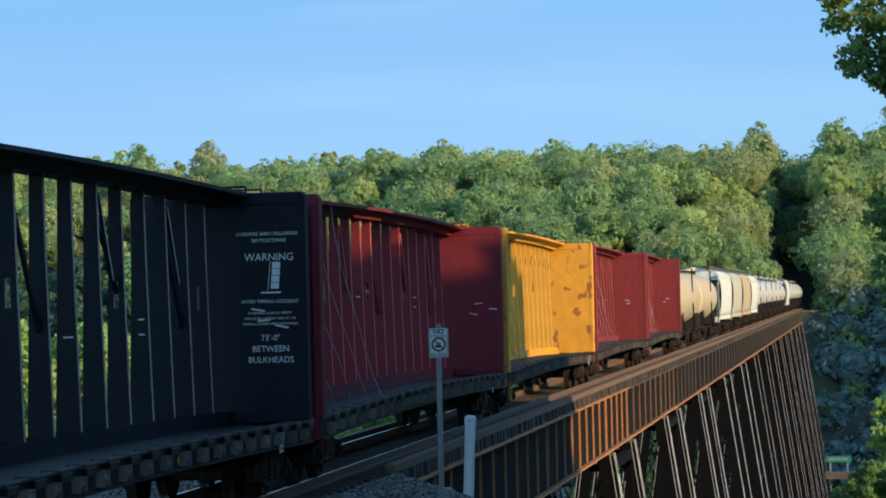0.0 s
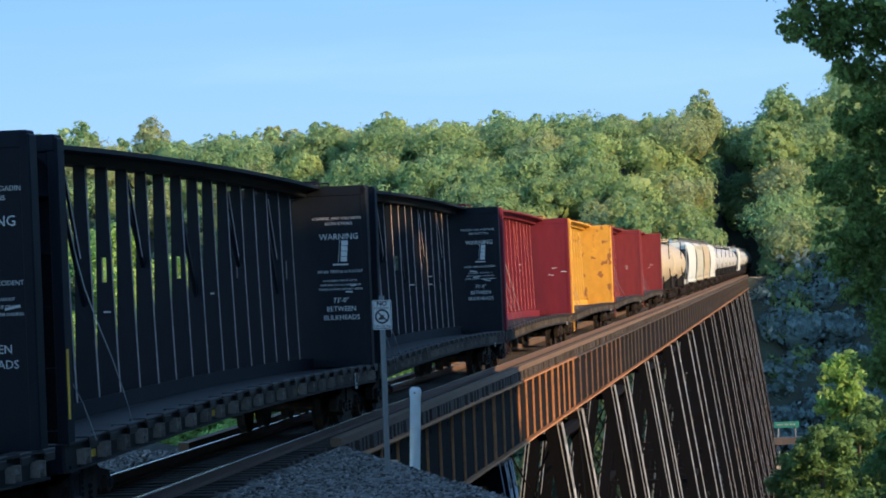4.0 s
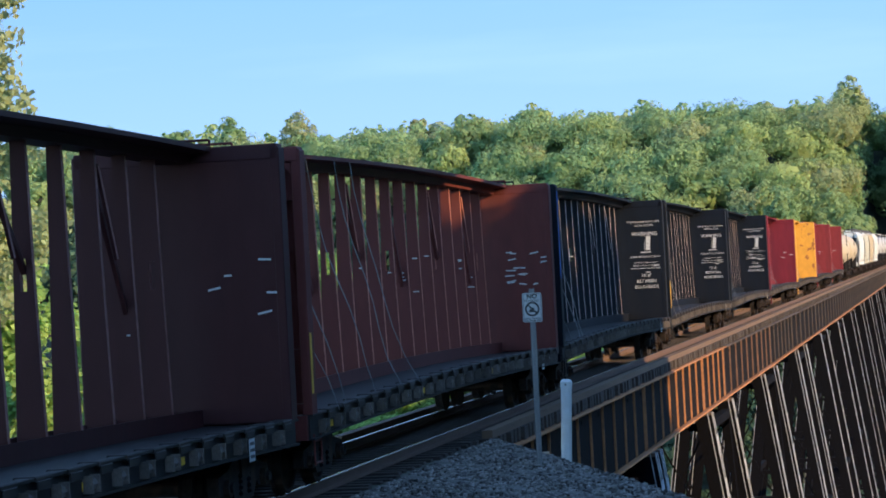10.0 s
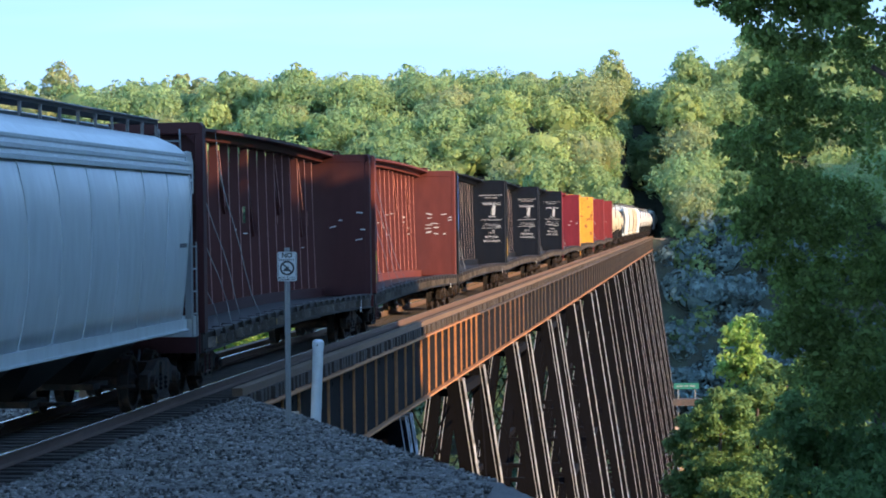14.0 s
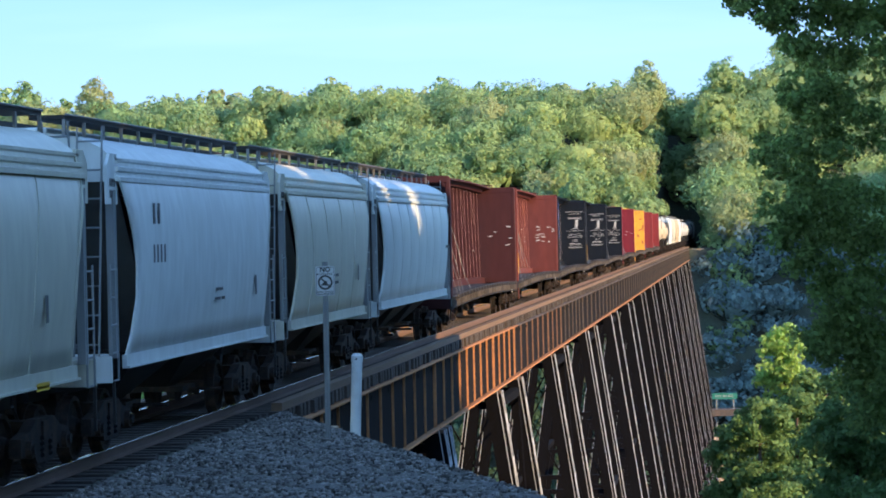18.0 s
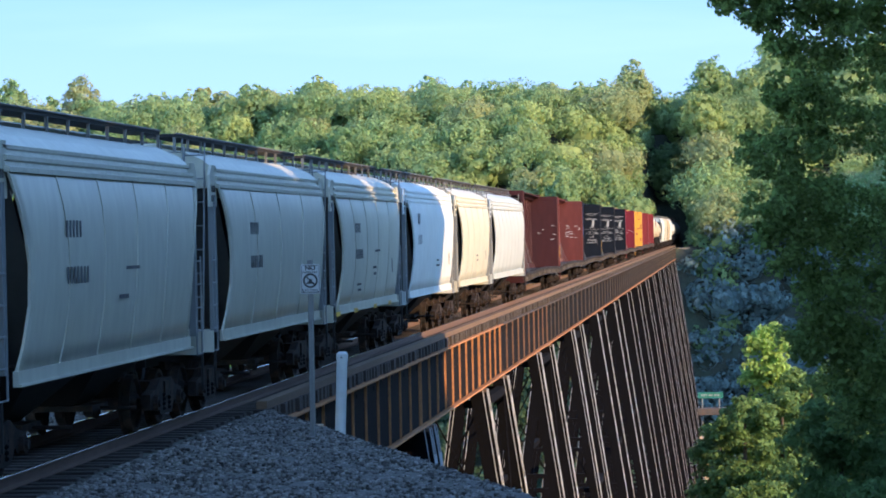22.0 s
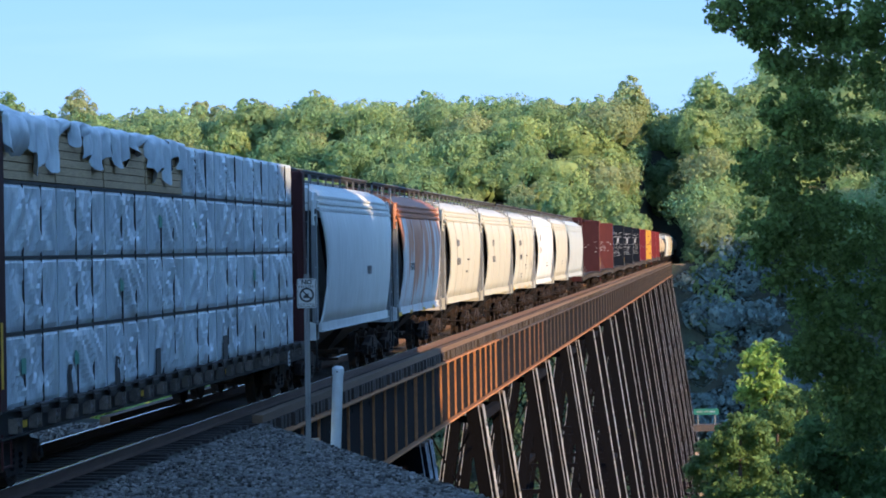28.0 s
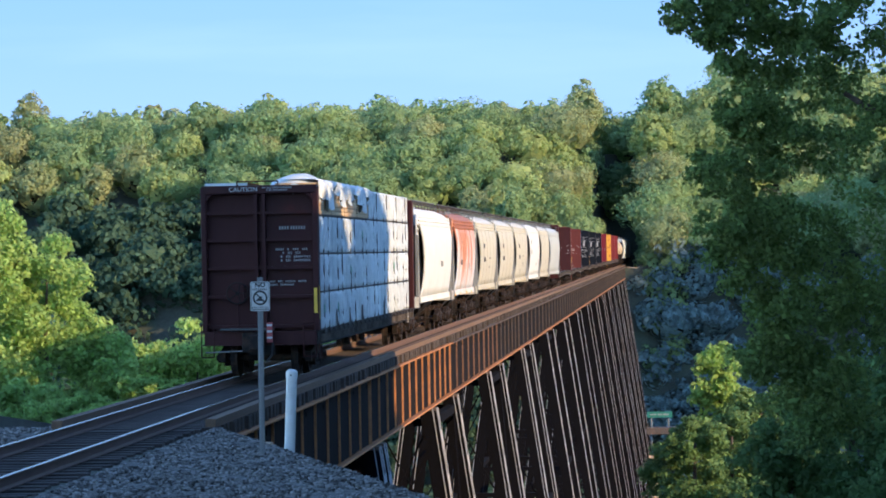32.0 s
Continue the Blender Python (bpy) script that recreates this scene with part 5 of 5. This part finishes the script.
for i in range(900):
    x, y = rng.uniform(-150, 58), rng.uniform(430, 474)
    z = float(ground(x, y))
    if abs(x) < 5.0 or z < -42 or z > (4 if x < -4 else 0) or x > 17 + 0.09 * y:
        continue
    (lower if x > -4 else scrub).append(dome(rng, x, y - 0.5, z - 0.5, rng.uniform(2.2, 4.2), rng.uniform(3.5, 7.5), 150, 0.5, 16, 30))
for q, m, label in zip(kinds, (M_LEAF_FAR, M_LEAF_YELLOW, M_LEAF_BROWN), ("sunlit green broadleaf woods on the far hill", "yellowish green sunlit trees of the far woods", "olive brown crowns among the far woods")):
    tagged(new("hillside_woods", leaf_mesh("hillside_woods", q, m)), label, "woods", kind="stuff")
tagged(new("scrub_woods", leaf_mesh("scrub_woods", scrub, M_LEAF_SHADED)), "green scrub woods low on the far hillside, with shade in their leaf colour", "woods", kind="stuff")
tagged(new("slope_woods", leaf_mesh("slope_woods", lower, M_LEAF_LOW)), "scrub woods on the far valley slope, with haze in their bluish leaf colour", "woods", kind="stuff")


def tree(name, label, foot, crowns, material, limbs, category="tree"):
    """A tree of a tapered trunk, limbs and a crown. crowns: centre, radius, height, clumps, leaves, leaf size."""
    top = tagged(new(name), label, category)
    top.matrix_basis = pose(*foot)
    o = Vector(foot)
    q = [crown(rng, Vector(c) - o, rx, rz, lb, n, s, loose=0.8) for c, rx, rz, lb, n, s in crowns]
    put("crown", leaf_mesh("crown", q, material), top, Matrix.Identity(4))
    t = put("trunk", trunk_mesh("trunk", limbs[:2]), top, Matrix.Identity(4))
    if len(limbs) > 2:
        for j in limbs[2:]:
            put("limb", trunk_mesh("limb", [j]), top, Matrix.Identity(4))
    return top


# The oak beside the near bank
fx, fy = 16.3, 52.4
fz = float(ground(fx, fy)) - 0.3
limbs = [((0, 0, 0), (-0.3, 0.1, 8), 0.45, 0.34), ((-0.3, 0.1, 8), (-0.5, 0.3, 18), 0.34, 0.14)]
for a, b, za, zb in ((-3.6, -1.6, 10.5, 12.5), (-4.6, -1.6, 13.5, 15.9), (-3.2, -1.4, 12.5, 14.4), (-3.0, -1.0, 8.0, 9.6), (2.5, 1.5, 9, 13)):
    limbs.append(((-0.3, 0.1, za), (a, b, zb), 0.14, 0.05))
def spray(x, y, z, r, h, lumps):
    """A bough of the oak: centre, radius, height, clumps, leaves, leaf size."""
    return ((x + 0.32, y, z), r, h, lumps, int(lumps * 66), 0.062)


OAK = [spray(9.97, 50.4, 7.45, 0.55, 0.4, 14), spray(10.4, 50.4, 7.0, 0.55, 0.4, 14), spray(11.0, 50.4, 7.3, 0.7, 0.5, 20), spray(10.75, 50.5, 6.45, 0.45, 0.35, 9), spray(11.6, 50.6, 7.4, 0.8, 0.5, 22),
       spray(10.6, 50.4, 3.1, 0.6, 0.5, 16), spray(11.1, 50.4, 2.4, 0.6, 0.6, 18), spray(11.2, 50.5, 0.8, 0.7, 0.5, 18), spray(11.6, 50.5, 1.6, 0.7, 0.6, 20),
       spray(9.45, 50.3, 8.75, 0.6, 0.35, 10), spray(9.95, 50.5, 8.2, 0.85, 0.65, 22), spray(10.6, 50.4, 7.55, 0.5, 0.4, 9), spray(11.1, 50.7, 8.3, 1.0, 0.8, 26), spray(12.1, 51, 8.8, 1.4, 0.9, 40),
       spray(11.35, 50.8, 6.6, 0.75, 0.7, 20), spray(12.2, 51, 6.5, 1.3, 1.1, 48), spray(11.0, 50.6, 5.6, 0.8, 0.5, 20), spray(11.7, 51, 4.9, 1.2, 1.0, 46), spray(10.55, 50.4, 4.35, 0.75, 0.5, 20), spray(10.9, 50.3, 3.6, 0.9, 0.7, 28),
       spray(11.9, 51, 3.2, 1.2, 1.1, 44), spray(12.5, 51.5, 2.0, 1.4, 1.2, 50), spray(11.9, 51, 0.9, 1.0, 0.9, 34), spray(12.5, 51.2, 0.0, 1.4, 1.3, 52),
       spray(13.6, 51.8, 7.4, 1.4, 1.3, 46), spray(13.9, 52, 5.0, 1.8, 1.5, 64), spray(13.9, 52, 2.2, 1.8, 1.7, 64), spray(14.6, 52.5, 10.3, 2.4, 1.3, 50),
       ((17.0, 52.5, 9.0), 3.0, 3.0, 70, 2800, 0.12), ((17.5, 52.5, 3.5), 3.4, 3.4, 70, 2800, 0.12), ((19.5, 53, 6.0), 2.6, 3.0, 60, 1500, 0.14)]
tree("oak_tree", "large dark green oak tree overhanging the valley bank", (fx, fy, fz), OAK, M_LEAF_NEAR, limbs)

# The bright young tree and the dark trees on the slope below it
def slope_tree(label, x, y, crowns, material):
    z = float(ground(x, y)) - 0.3
    hi = max(c[0][2] for c in crowns)
    return tree("slope_tree", label, (x, y, z), crowns, material, [((0, 0, 0), (0, 0, (hi - z) * 0.7), 0.22, 0.12), ((0, 0, (hi - z) * 0.7), (0.1, 0, hi - z), 0.12, 0.04)])


slope_tree("bright sunlit young tree on the valley bank", 11.5, 97, [((11.45, 97, -1.2), 0.85, 0.8, 22, 1500, 0.10), ((11.2, 97, -2.2), 0.95, 0.9, 16, 1500, 0.10), ((11.5, 97, -3.4), 0.8, 1.0, 12, 1100, 0.10)], M_LEAF_BUSH)
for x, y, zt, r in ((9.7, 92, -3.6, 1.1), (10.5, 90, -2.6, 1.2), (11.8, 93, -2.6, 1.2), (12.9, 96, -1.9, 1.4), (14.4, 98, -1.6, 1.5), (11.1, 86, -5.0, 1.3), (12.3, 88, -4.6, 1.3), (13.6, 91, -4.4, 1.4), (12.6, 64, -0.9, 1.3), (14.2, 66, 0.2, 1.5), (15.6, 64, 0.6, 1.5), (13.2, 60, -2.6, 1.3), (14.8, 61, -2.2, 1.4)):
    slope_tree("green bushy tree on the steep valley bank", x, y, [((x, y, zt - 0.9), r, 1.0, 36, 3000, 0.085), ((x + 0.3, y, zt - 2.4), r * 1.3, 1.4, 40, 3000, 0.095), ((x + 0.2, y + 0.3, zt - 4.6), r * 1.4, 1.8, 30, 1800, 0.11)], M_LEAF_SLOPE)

# Sunlit trees beyond the track
def far_bush(label, x, y, top_z, wide, n, size=0.14, leaves=None):
    z = float(ground(x, y)) - 0.3
    hi = top_z - z
    tree("bank_tree", label, (x, y, z), [((x, y, z + hi * 0.72), wide, hi * 0.30, 22, n, size), ((x + 0.3, y + 0.2, z + hi * 0.40), wide * 1.15, hi * 0.32, 20, n, size)], leaves or M_LEAF_BUSH, [((0, 0, 0), (0, 0, hi * 0.5), 0.18, 0.1), ((0, 0, hi * 0.5), (0.1, 0.1, hi * 0.85), 0.1, 0.03)])


far_bush("bright green leafy tree beyond the track", -17.3, 114, 4.6, 2.0, 7200, 0.12)
far_bush("bright green leafy tree beyond the track", -19.5, 112, 5.8, 2.2, 7200, 0.12)
far_bush("bright green leafy tree beyond the track", -15.6, 116, 0.2, 1.8, 6200, 0.12)
for x, y, zt, w in ((-22.3, 178, -1.2, 3.0), (-19.6, 180, -2.0, 3.0), (-16.8, 182, -1.6, 2.8), (-14.2, 184, -2.4, 2.8), (-26.0, 176, -1.0, 3.0)):
    far_bush("low sunlit shrub beyond the track", x, y, zt, w, 3600, 0.2)
for x, y, zt, w in ((-14.0, 113, -1.4, 1.7), (-12.6, 111, -2.0, 1.7), (-16.0, 106, -1.6, 1.8)):
    far_bush("low sunlit shrub beyond the track", x, y, zt, w, 3600)
for i in range(9):
    far_bush("sunlit green tree beyond the track", -18.5 - 2.9 * i, 100 - 2.0 * i + rng.uniform(-2, 2), 3.6 + rng.uniform(-1.2, 1.8), 2.3, 3600, 0.17)
far_bush("tall sunlit brownish-green tree beyond the track", -22.0, 86, 18.0, 2.3, 4600, 0.14, M_LEAF_BROWN)
for i in range(7):
    x, y = -34 + 3.2 * i + rng.uniform(-1, 1), 62 + 4 * (i % 3)
    if x < -13:
        far_bush("sunlit green shrub beyond the track", x, y, 0.8 + rng.uniform(-0.5, 0.6), 1.8, 2200, 0.15)

for x, y, zt in ((-8.6, 86, -1.7), (-10.2, 90, -1.5), (-11.8, 88, -1.6), (-13.2, 93, -1.2), (-7.4, 80, -1.9), (-15.0, 90, -1.0)):
    far_bush("low leafy green shrub below the track", x, y, zt, 1.3, 2200, 0.13)

# Unseen woods added on the near bank to shade this end of the bridge
shade = []
for gy in np.arange(-30, 76, 4.4):
    for gx in np.arange(26.0, 56, 4.4):
        x, y = gx + rng.uniform(-1.4, 1.4), gy + rng.uniform(-1.4, 1.4)
        if y + 0.532 * x > 78.9 or math.hypot(x - 10, y) < 7:
            continue
        z = float(ground(x, y))
        t = max(5.0, 6.8 + 0.346 * (min(x, 44) - 1.4) + rng.uniform(0.5, 2.0) - z)
        shade.append(crown(rng, (x, y, z + t * 0.52), 5.4, t * 0.50, 24, 650, 1.4))
for i in range(240):
    x, y = rng.uniform(45, 200), rng.uniform(-120, 0)
    z = float(ground(x, y))
    t = rng.uniform(9, 12)
    shade.append(crown(rng, (x, y, z + t * 0.5), 4.5, t * 0.5, 14, 150, 1.1))
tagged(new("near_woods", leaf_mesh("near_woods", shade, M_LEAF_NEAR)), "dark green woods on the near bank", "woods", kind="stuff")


# ---- the distant sky ----
def sky_sheet():
    m = bpy.data.materials.new("hazy_blue_sky")
    m.use_nodes = True
    n, l = m.node_tree.nodes, m.node_tree.links
    n.remove(n["Principled BSDF"])
    em, tc, sp, mr, ns, mp, mx, cl = (n.new("ShaderNode" + k) for k in ("Emission", "TexCoord", "SeparateXYZ", "MapRange", "TexNoise", "Mapping", "Mix", "Mix"))
    l.new(tc.outputs["Object"], sp.inputs[0])
    l.new(tc.outputs["Object"], mp.inputs[0])
    mp.inputs["Scale"].default_value, mp.inputs["Rotation"].default_value = (0.0012, 1, 0.011), (0, radians(3), 0)
    l.new(mp.outputs[0], ns.inputs["Vector"])
    ns.inputs["Scale"].default_value, ns.inputs["Detail"].default_value = 1.0, 5.0
    mr.inputs[1].default_value, mr.inputs[2].default_value = 60, 400
    l.new(sp.outputs["Z"], mr.inputs[0])
    mx.data_type = cl.data_type = "RGBA"
    l.new(mr.outputs[0], mx.inputs[0])
    mx.inputs[6].default_value, mx.inputs[7].default_value = SKY_LOW, SKY_HIGH
    veil = n.new("ShaderNodeMapRange")
    veil.inputs[1].default_value, veil.inputs[2].default_value, veil.inputs[4].default_value = 0.5, 0.75, 0.28
    l.new(ns.outputs["Fac"], veil.inputs[0])
    l.new(veil.outputs[0], cl.inputs[0])
    l.new(mx.outputs[2], cl.inputs[6])
    cl.inputs[7].default_value = SKY_VEIL
    l.new(cl.outputs[2], em.inputs["Color"])
    l.new(em.outputs[0], n["Material Output"].inputs["Surface"])
    return m


SKY_LOW, SKY_HIGH, SKY_VEIL = (0.158, 0.226, 0.325, 1), (0.096, 0.176, 0.313, 1), (0.207, 0.273, 0.354, 1)
bm = bmesh.new()
box(bm, -2600, 1800, 3000, 3010, -60, 1000)
tagged(part("backdrop", bm, sky_sheet(), None), "pale blue evening sky with thin streaks of cloud", "sky", kind="structure")

# ---- small things on the near bank ----
sign = tagged(new("warning_sign"), "white sign with a barred symbol on a galvanised post", "sign")
sx, sy = 3.49, 41.6
sz = -0.28
sign.matrix_basis = pose(sx, sy, sz, 0, 0.2, 8)
bm = bmesh.new()
hat = [(-0.045, 0.026), (-0.028, 0.026), (-0.022, 0.0), (0.022, 0.0), (0.028, 0.026), (0.045, 0.026), (0.045, 0.031), (0.024, 0.031), (0.018, 0.005), (-0.018, 0.005), (-0.024, 0.031), (-0.045, 0.031)]
loft(bm, [[(x, y, z) for x, y in hat] for z in (0, 2.9)])
part("post", bm, M_GALV, sign)
bm = bmesh.new()
w, hh, r = 0.153, 0.232, 0.03
pts = []
for cx, cz, a0 in ((w - r, hh - r, 0), (-w + r, hh - r, 90), (-w + r, -hh + r, 180), (w - r, -hh + r, 270)):
    pts += [(cx + r * math.cos(radians(a0 + 22.5 * i)), 2.60 + cz + r * math.sin(radians(a0 + 22.5 * i))) for i in range(5)]
prism(bm, pts, -0.010, -0.004)
plate = part("plate", bm, M_SIGN, sign)
lettering(plate, "NO", 0, -0.0125, 2.60 + 0.175, 0.105, 0, M_INK).data.offset = 0.004
bars(plate, 0, -0.0125, 2.60 + 0.108, (0.24,), 0.034, material=M_INK)
bars(plate, 0, -0.0125, 2.60 - 0.175, (0.11, 0.13), 0.028, material=M_INK)
bars(plate, 0, -0.0125, 2.60 - 0.205, (0.08, 0.10, 0.06), 0.022, material=M_INK)
bm = bmesh.new()
for i in range(28):
    box(bm, 0.086, 0.116, -0.0135, -0.0105, -0.0145, 0.0145, Matrix.Translation((0, 0, 2.575)) @ Matrix.Rotation(i * math.tau / 28, 4, "Y"))
box(bm, -0.10, 0.10, -0.0135, -0.0105, -0.012, 0.012, Matrix.Translation((0, 0, 2.575)) @ Matrix.Rotation(radians(45), 4, "Y"))
part("barred_ring", bm, M_INK, plate, "black ring with a slanting bar")
bm = bmesh.new()
box(bm, -0.062, 0.062, -0.0155, -0.0138, 2.525, 2.548)
box(bm, -0.045, 0.03, -0.0155, -0.0138, 2.548, 2.572)
box(bm, 0.002, 0.03, -0.0155, -0.0138, 2.572, 2.60)
part("symbol", bm, M_INK, plate)
bm = bmesh.new()
for x in (-1, 1):
    box(bm, x * 0.135, x * 0.143, -0.0125, -0.010, 2.60 - 0.205, 2.60 + 0.205)
for z in (-1, 1):
    box(bm, -0.125, 0.125, -0.0125, -0.010, 2.60 + z * 0.215 - 0.004, 2.60 + z * 0.215 + 0.004)
part("border", bm, M_INK, plate)
for z in (2.44, 2.76):
    bm = bmesh.new()
    rod(bm, (0, -0.018, z), (0, -0.009, z), 0.009, 8)
    part("bolt", bm, M_GALV, sign)

marker = tagged(new("marker_post"), "white plastic marker post with a domed cap", "marker post")
marker.matrix_basis = pose(3.70, 43.13, -0.26, 0, 2.6, 0)
bm = bmesh.new()
rod(bm, (0, 0, 0), (0, 0, 1.24), 0.088, 20)
part("tube", bm, M_WHITE, marker)
bm = bmesh.new()
rod(bm, (0, 0, 1.22), (0, 0, 1.32), 0.097, 20)
rod(bm, (0, 0, 1.32), (0, 0, 1.36), 0.097, 20, 0.06)
part("cap", bm, M_WHITE, marker)
bm = bmesh.new()
box(bm, -0.012, 0.012, -0.10, -0.096, 1.26, 1.285)
part("rivet", bm, M_INK, marker)

# A highway sign and viaduct far down the valley
road_sign = tagged(new("road_sign"), "small green road sign on a bridge far down the valley", "road sign")
road_sign.matrix_basis = pose(7.9, 331, -17.4)
bm = bmesh.new()
box(bm, -1.5, 1.6, -0.05, 0.05, 0.0, 0.75)
part("panel", bm, M_GREEN, road_sign)
bars(road_sign, 0.05, -0.07, 0.38, (0.8, 0.5, 0.7), 0.22, gap=0.15)
for x in (-1.0, 1.1):
    bm = bmesh.new()
    rod(bm, (x, 0.1, -float(-17.4 - ground(7.9 + x, 331))), (x, 0.1, 0.7), 0.08, 8)
    part("post", bm, M_GALV, road_sign)
bm = bmesh.new()
box(bm, -1.6, 3.2, -1.2, 1.2, -2.0, -1.2)
part("walkway", bm, M_LEGDARK, road_sign)
pier = tagged(new("pier"), "pale sunlit masonry pier at the foot of the trestle", "pier")
pier.matrix_basis = pose(6.4, 400, float(ground(6.4, 400)) - 0.5)
bm = bmesh.new()
loft(bm, [[(x * k, y * k, z) for x, y in ((-0.7, -1), (0.7, -1), (0.7, 1), (-0.7, 1))] for k, z in ((1.25, 0), (1.0, 5), (0.9, 17.5))])
part("shaft", bm, M_CONC, pier, bevel=0.05)

# Loose stones of the ballast
stones = []
cube = np.array([(x, y, z) for z in (-1, 1) for x, y in ((-1, -1), (1, -1), (1, 1), (-1, 1))], float)
cube_faces = np.array(((3, 2, 1, 0), (4, 5, 6, 7), (0, 1, 5, 4), (1, 2, 6, 5), (2, 3, 7, 6), (3, 0, 4, 7)))
n = 34000
px, py = rng.uniform(-5, 7.5, n), rng.uniform(30, 50, n)
keep = ~((np.abs(px) < 1.4) & (rng.uniform(size=n) < 0.6)) & ((px - 2.0) - 0.36 * (47.5 - py) < 1.8) & (py < 49.6)
px, py = px[keep], py[keep]
n = len(px)
pz = ground(px, py) + 0.045
pz = np.where(np.abs(px) < 1.5, pz - 0.09, pz)
s = rng.uniform(0.011, 0.028, (n, 1, 1))
v = (cube[None] * rng.uniform(0.6, 1.3, (n, 8, 1)) * rng.uniform(0.7, 1.2, (n, 1, 3))) * s
a = rng.uniform(0, math.tau, n)
ca, sa = np.cos(a)[:, None], np.sin(a)[:, None]
v = np.stack([v[..., 0] * ca - v[..., 1] * sa, v[..., 0] * sa + v[..., 1] * ca, v[..., 2]], -1) + np.stack([px, py, pz], -1)[:, None]
f = (cube_faces[None] + (np.arange(n) * 8)[:, None, None]).reshape(-1, 4)
tagged(new("ballast_stones", soup("ballast_stones", v.reshape(-1, 3), f, M_STONE)), "loose grey crushed stones beside the track", "gravel", kind="stuff")


# ---- what moves ----
def motions():
    lean = math.degrees(math.atan(GRADE))
    for top, yc in CARS:
        walk(top, [(t, pose(0, yc + s, rise(yc + s), lean)) for t, s in ADVANCE])
    # The wheels of the last car roll along, from where it comes into view
    gone = np.interp(np.arange(0, 32.05, 0.1), [a[0] for a in ADVANCE], [a[1] for a in ADVANCE]) - ADVANCE[0][1]
    turns = []
    for i in range(len(gone) - 1):
        for f in (0.0, 1 / 3, 2 / 3):
            turns.append((round(0.1 * (i + f), 4), gone[i] + f * (gone[i + 1] - gone[i])))
    turns.append((32.0, gone[-1]))
    for w, y in ROLL:
        walk(w, [(t, pose(0, y, 0.457) @ Matrix.Rotation(-d / 0.455, 4, "X")) for t, d in turns])


motions()
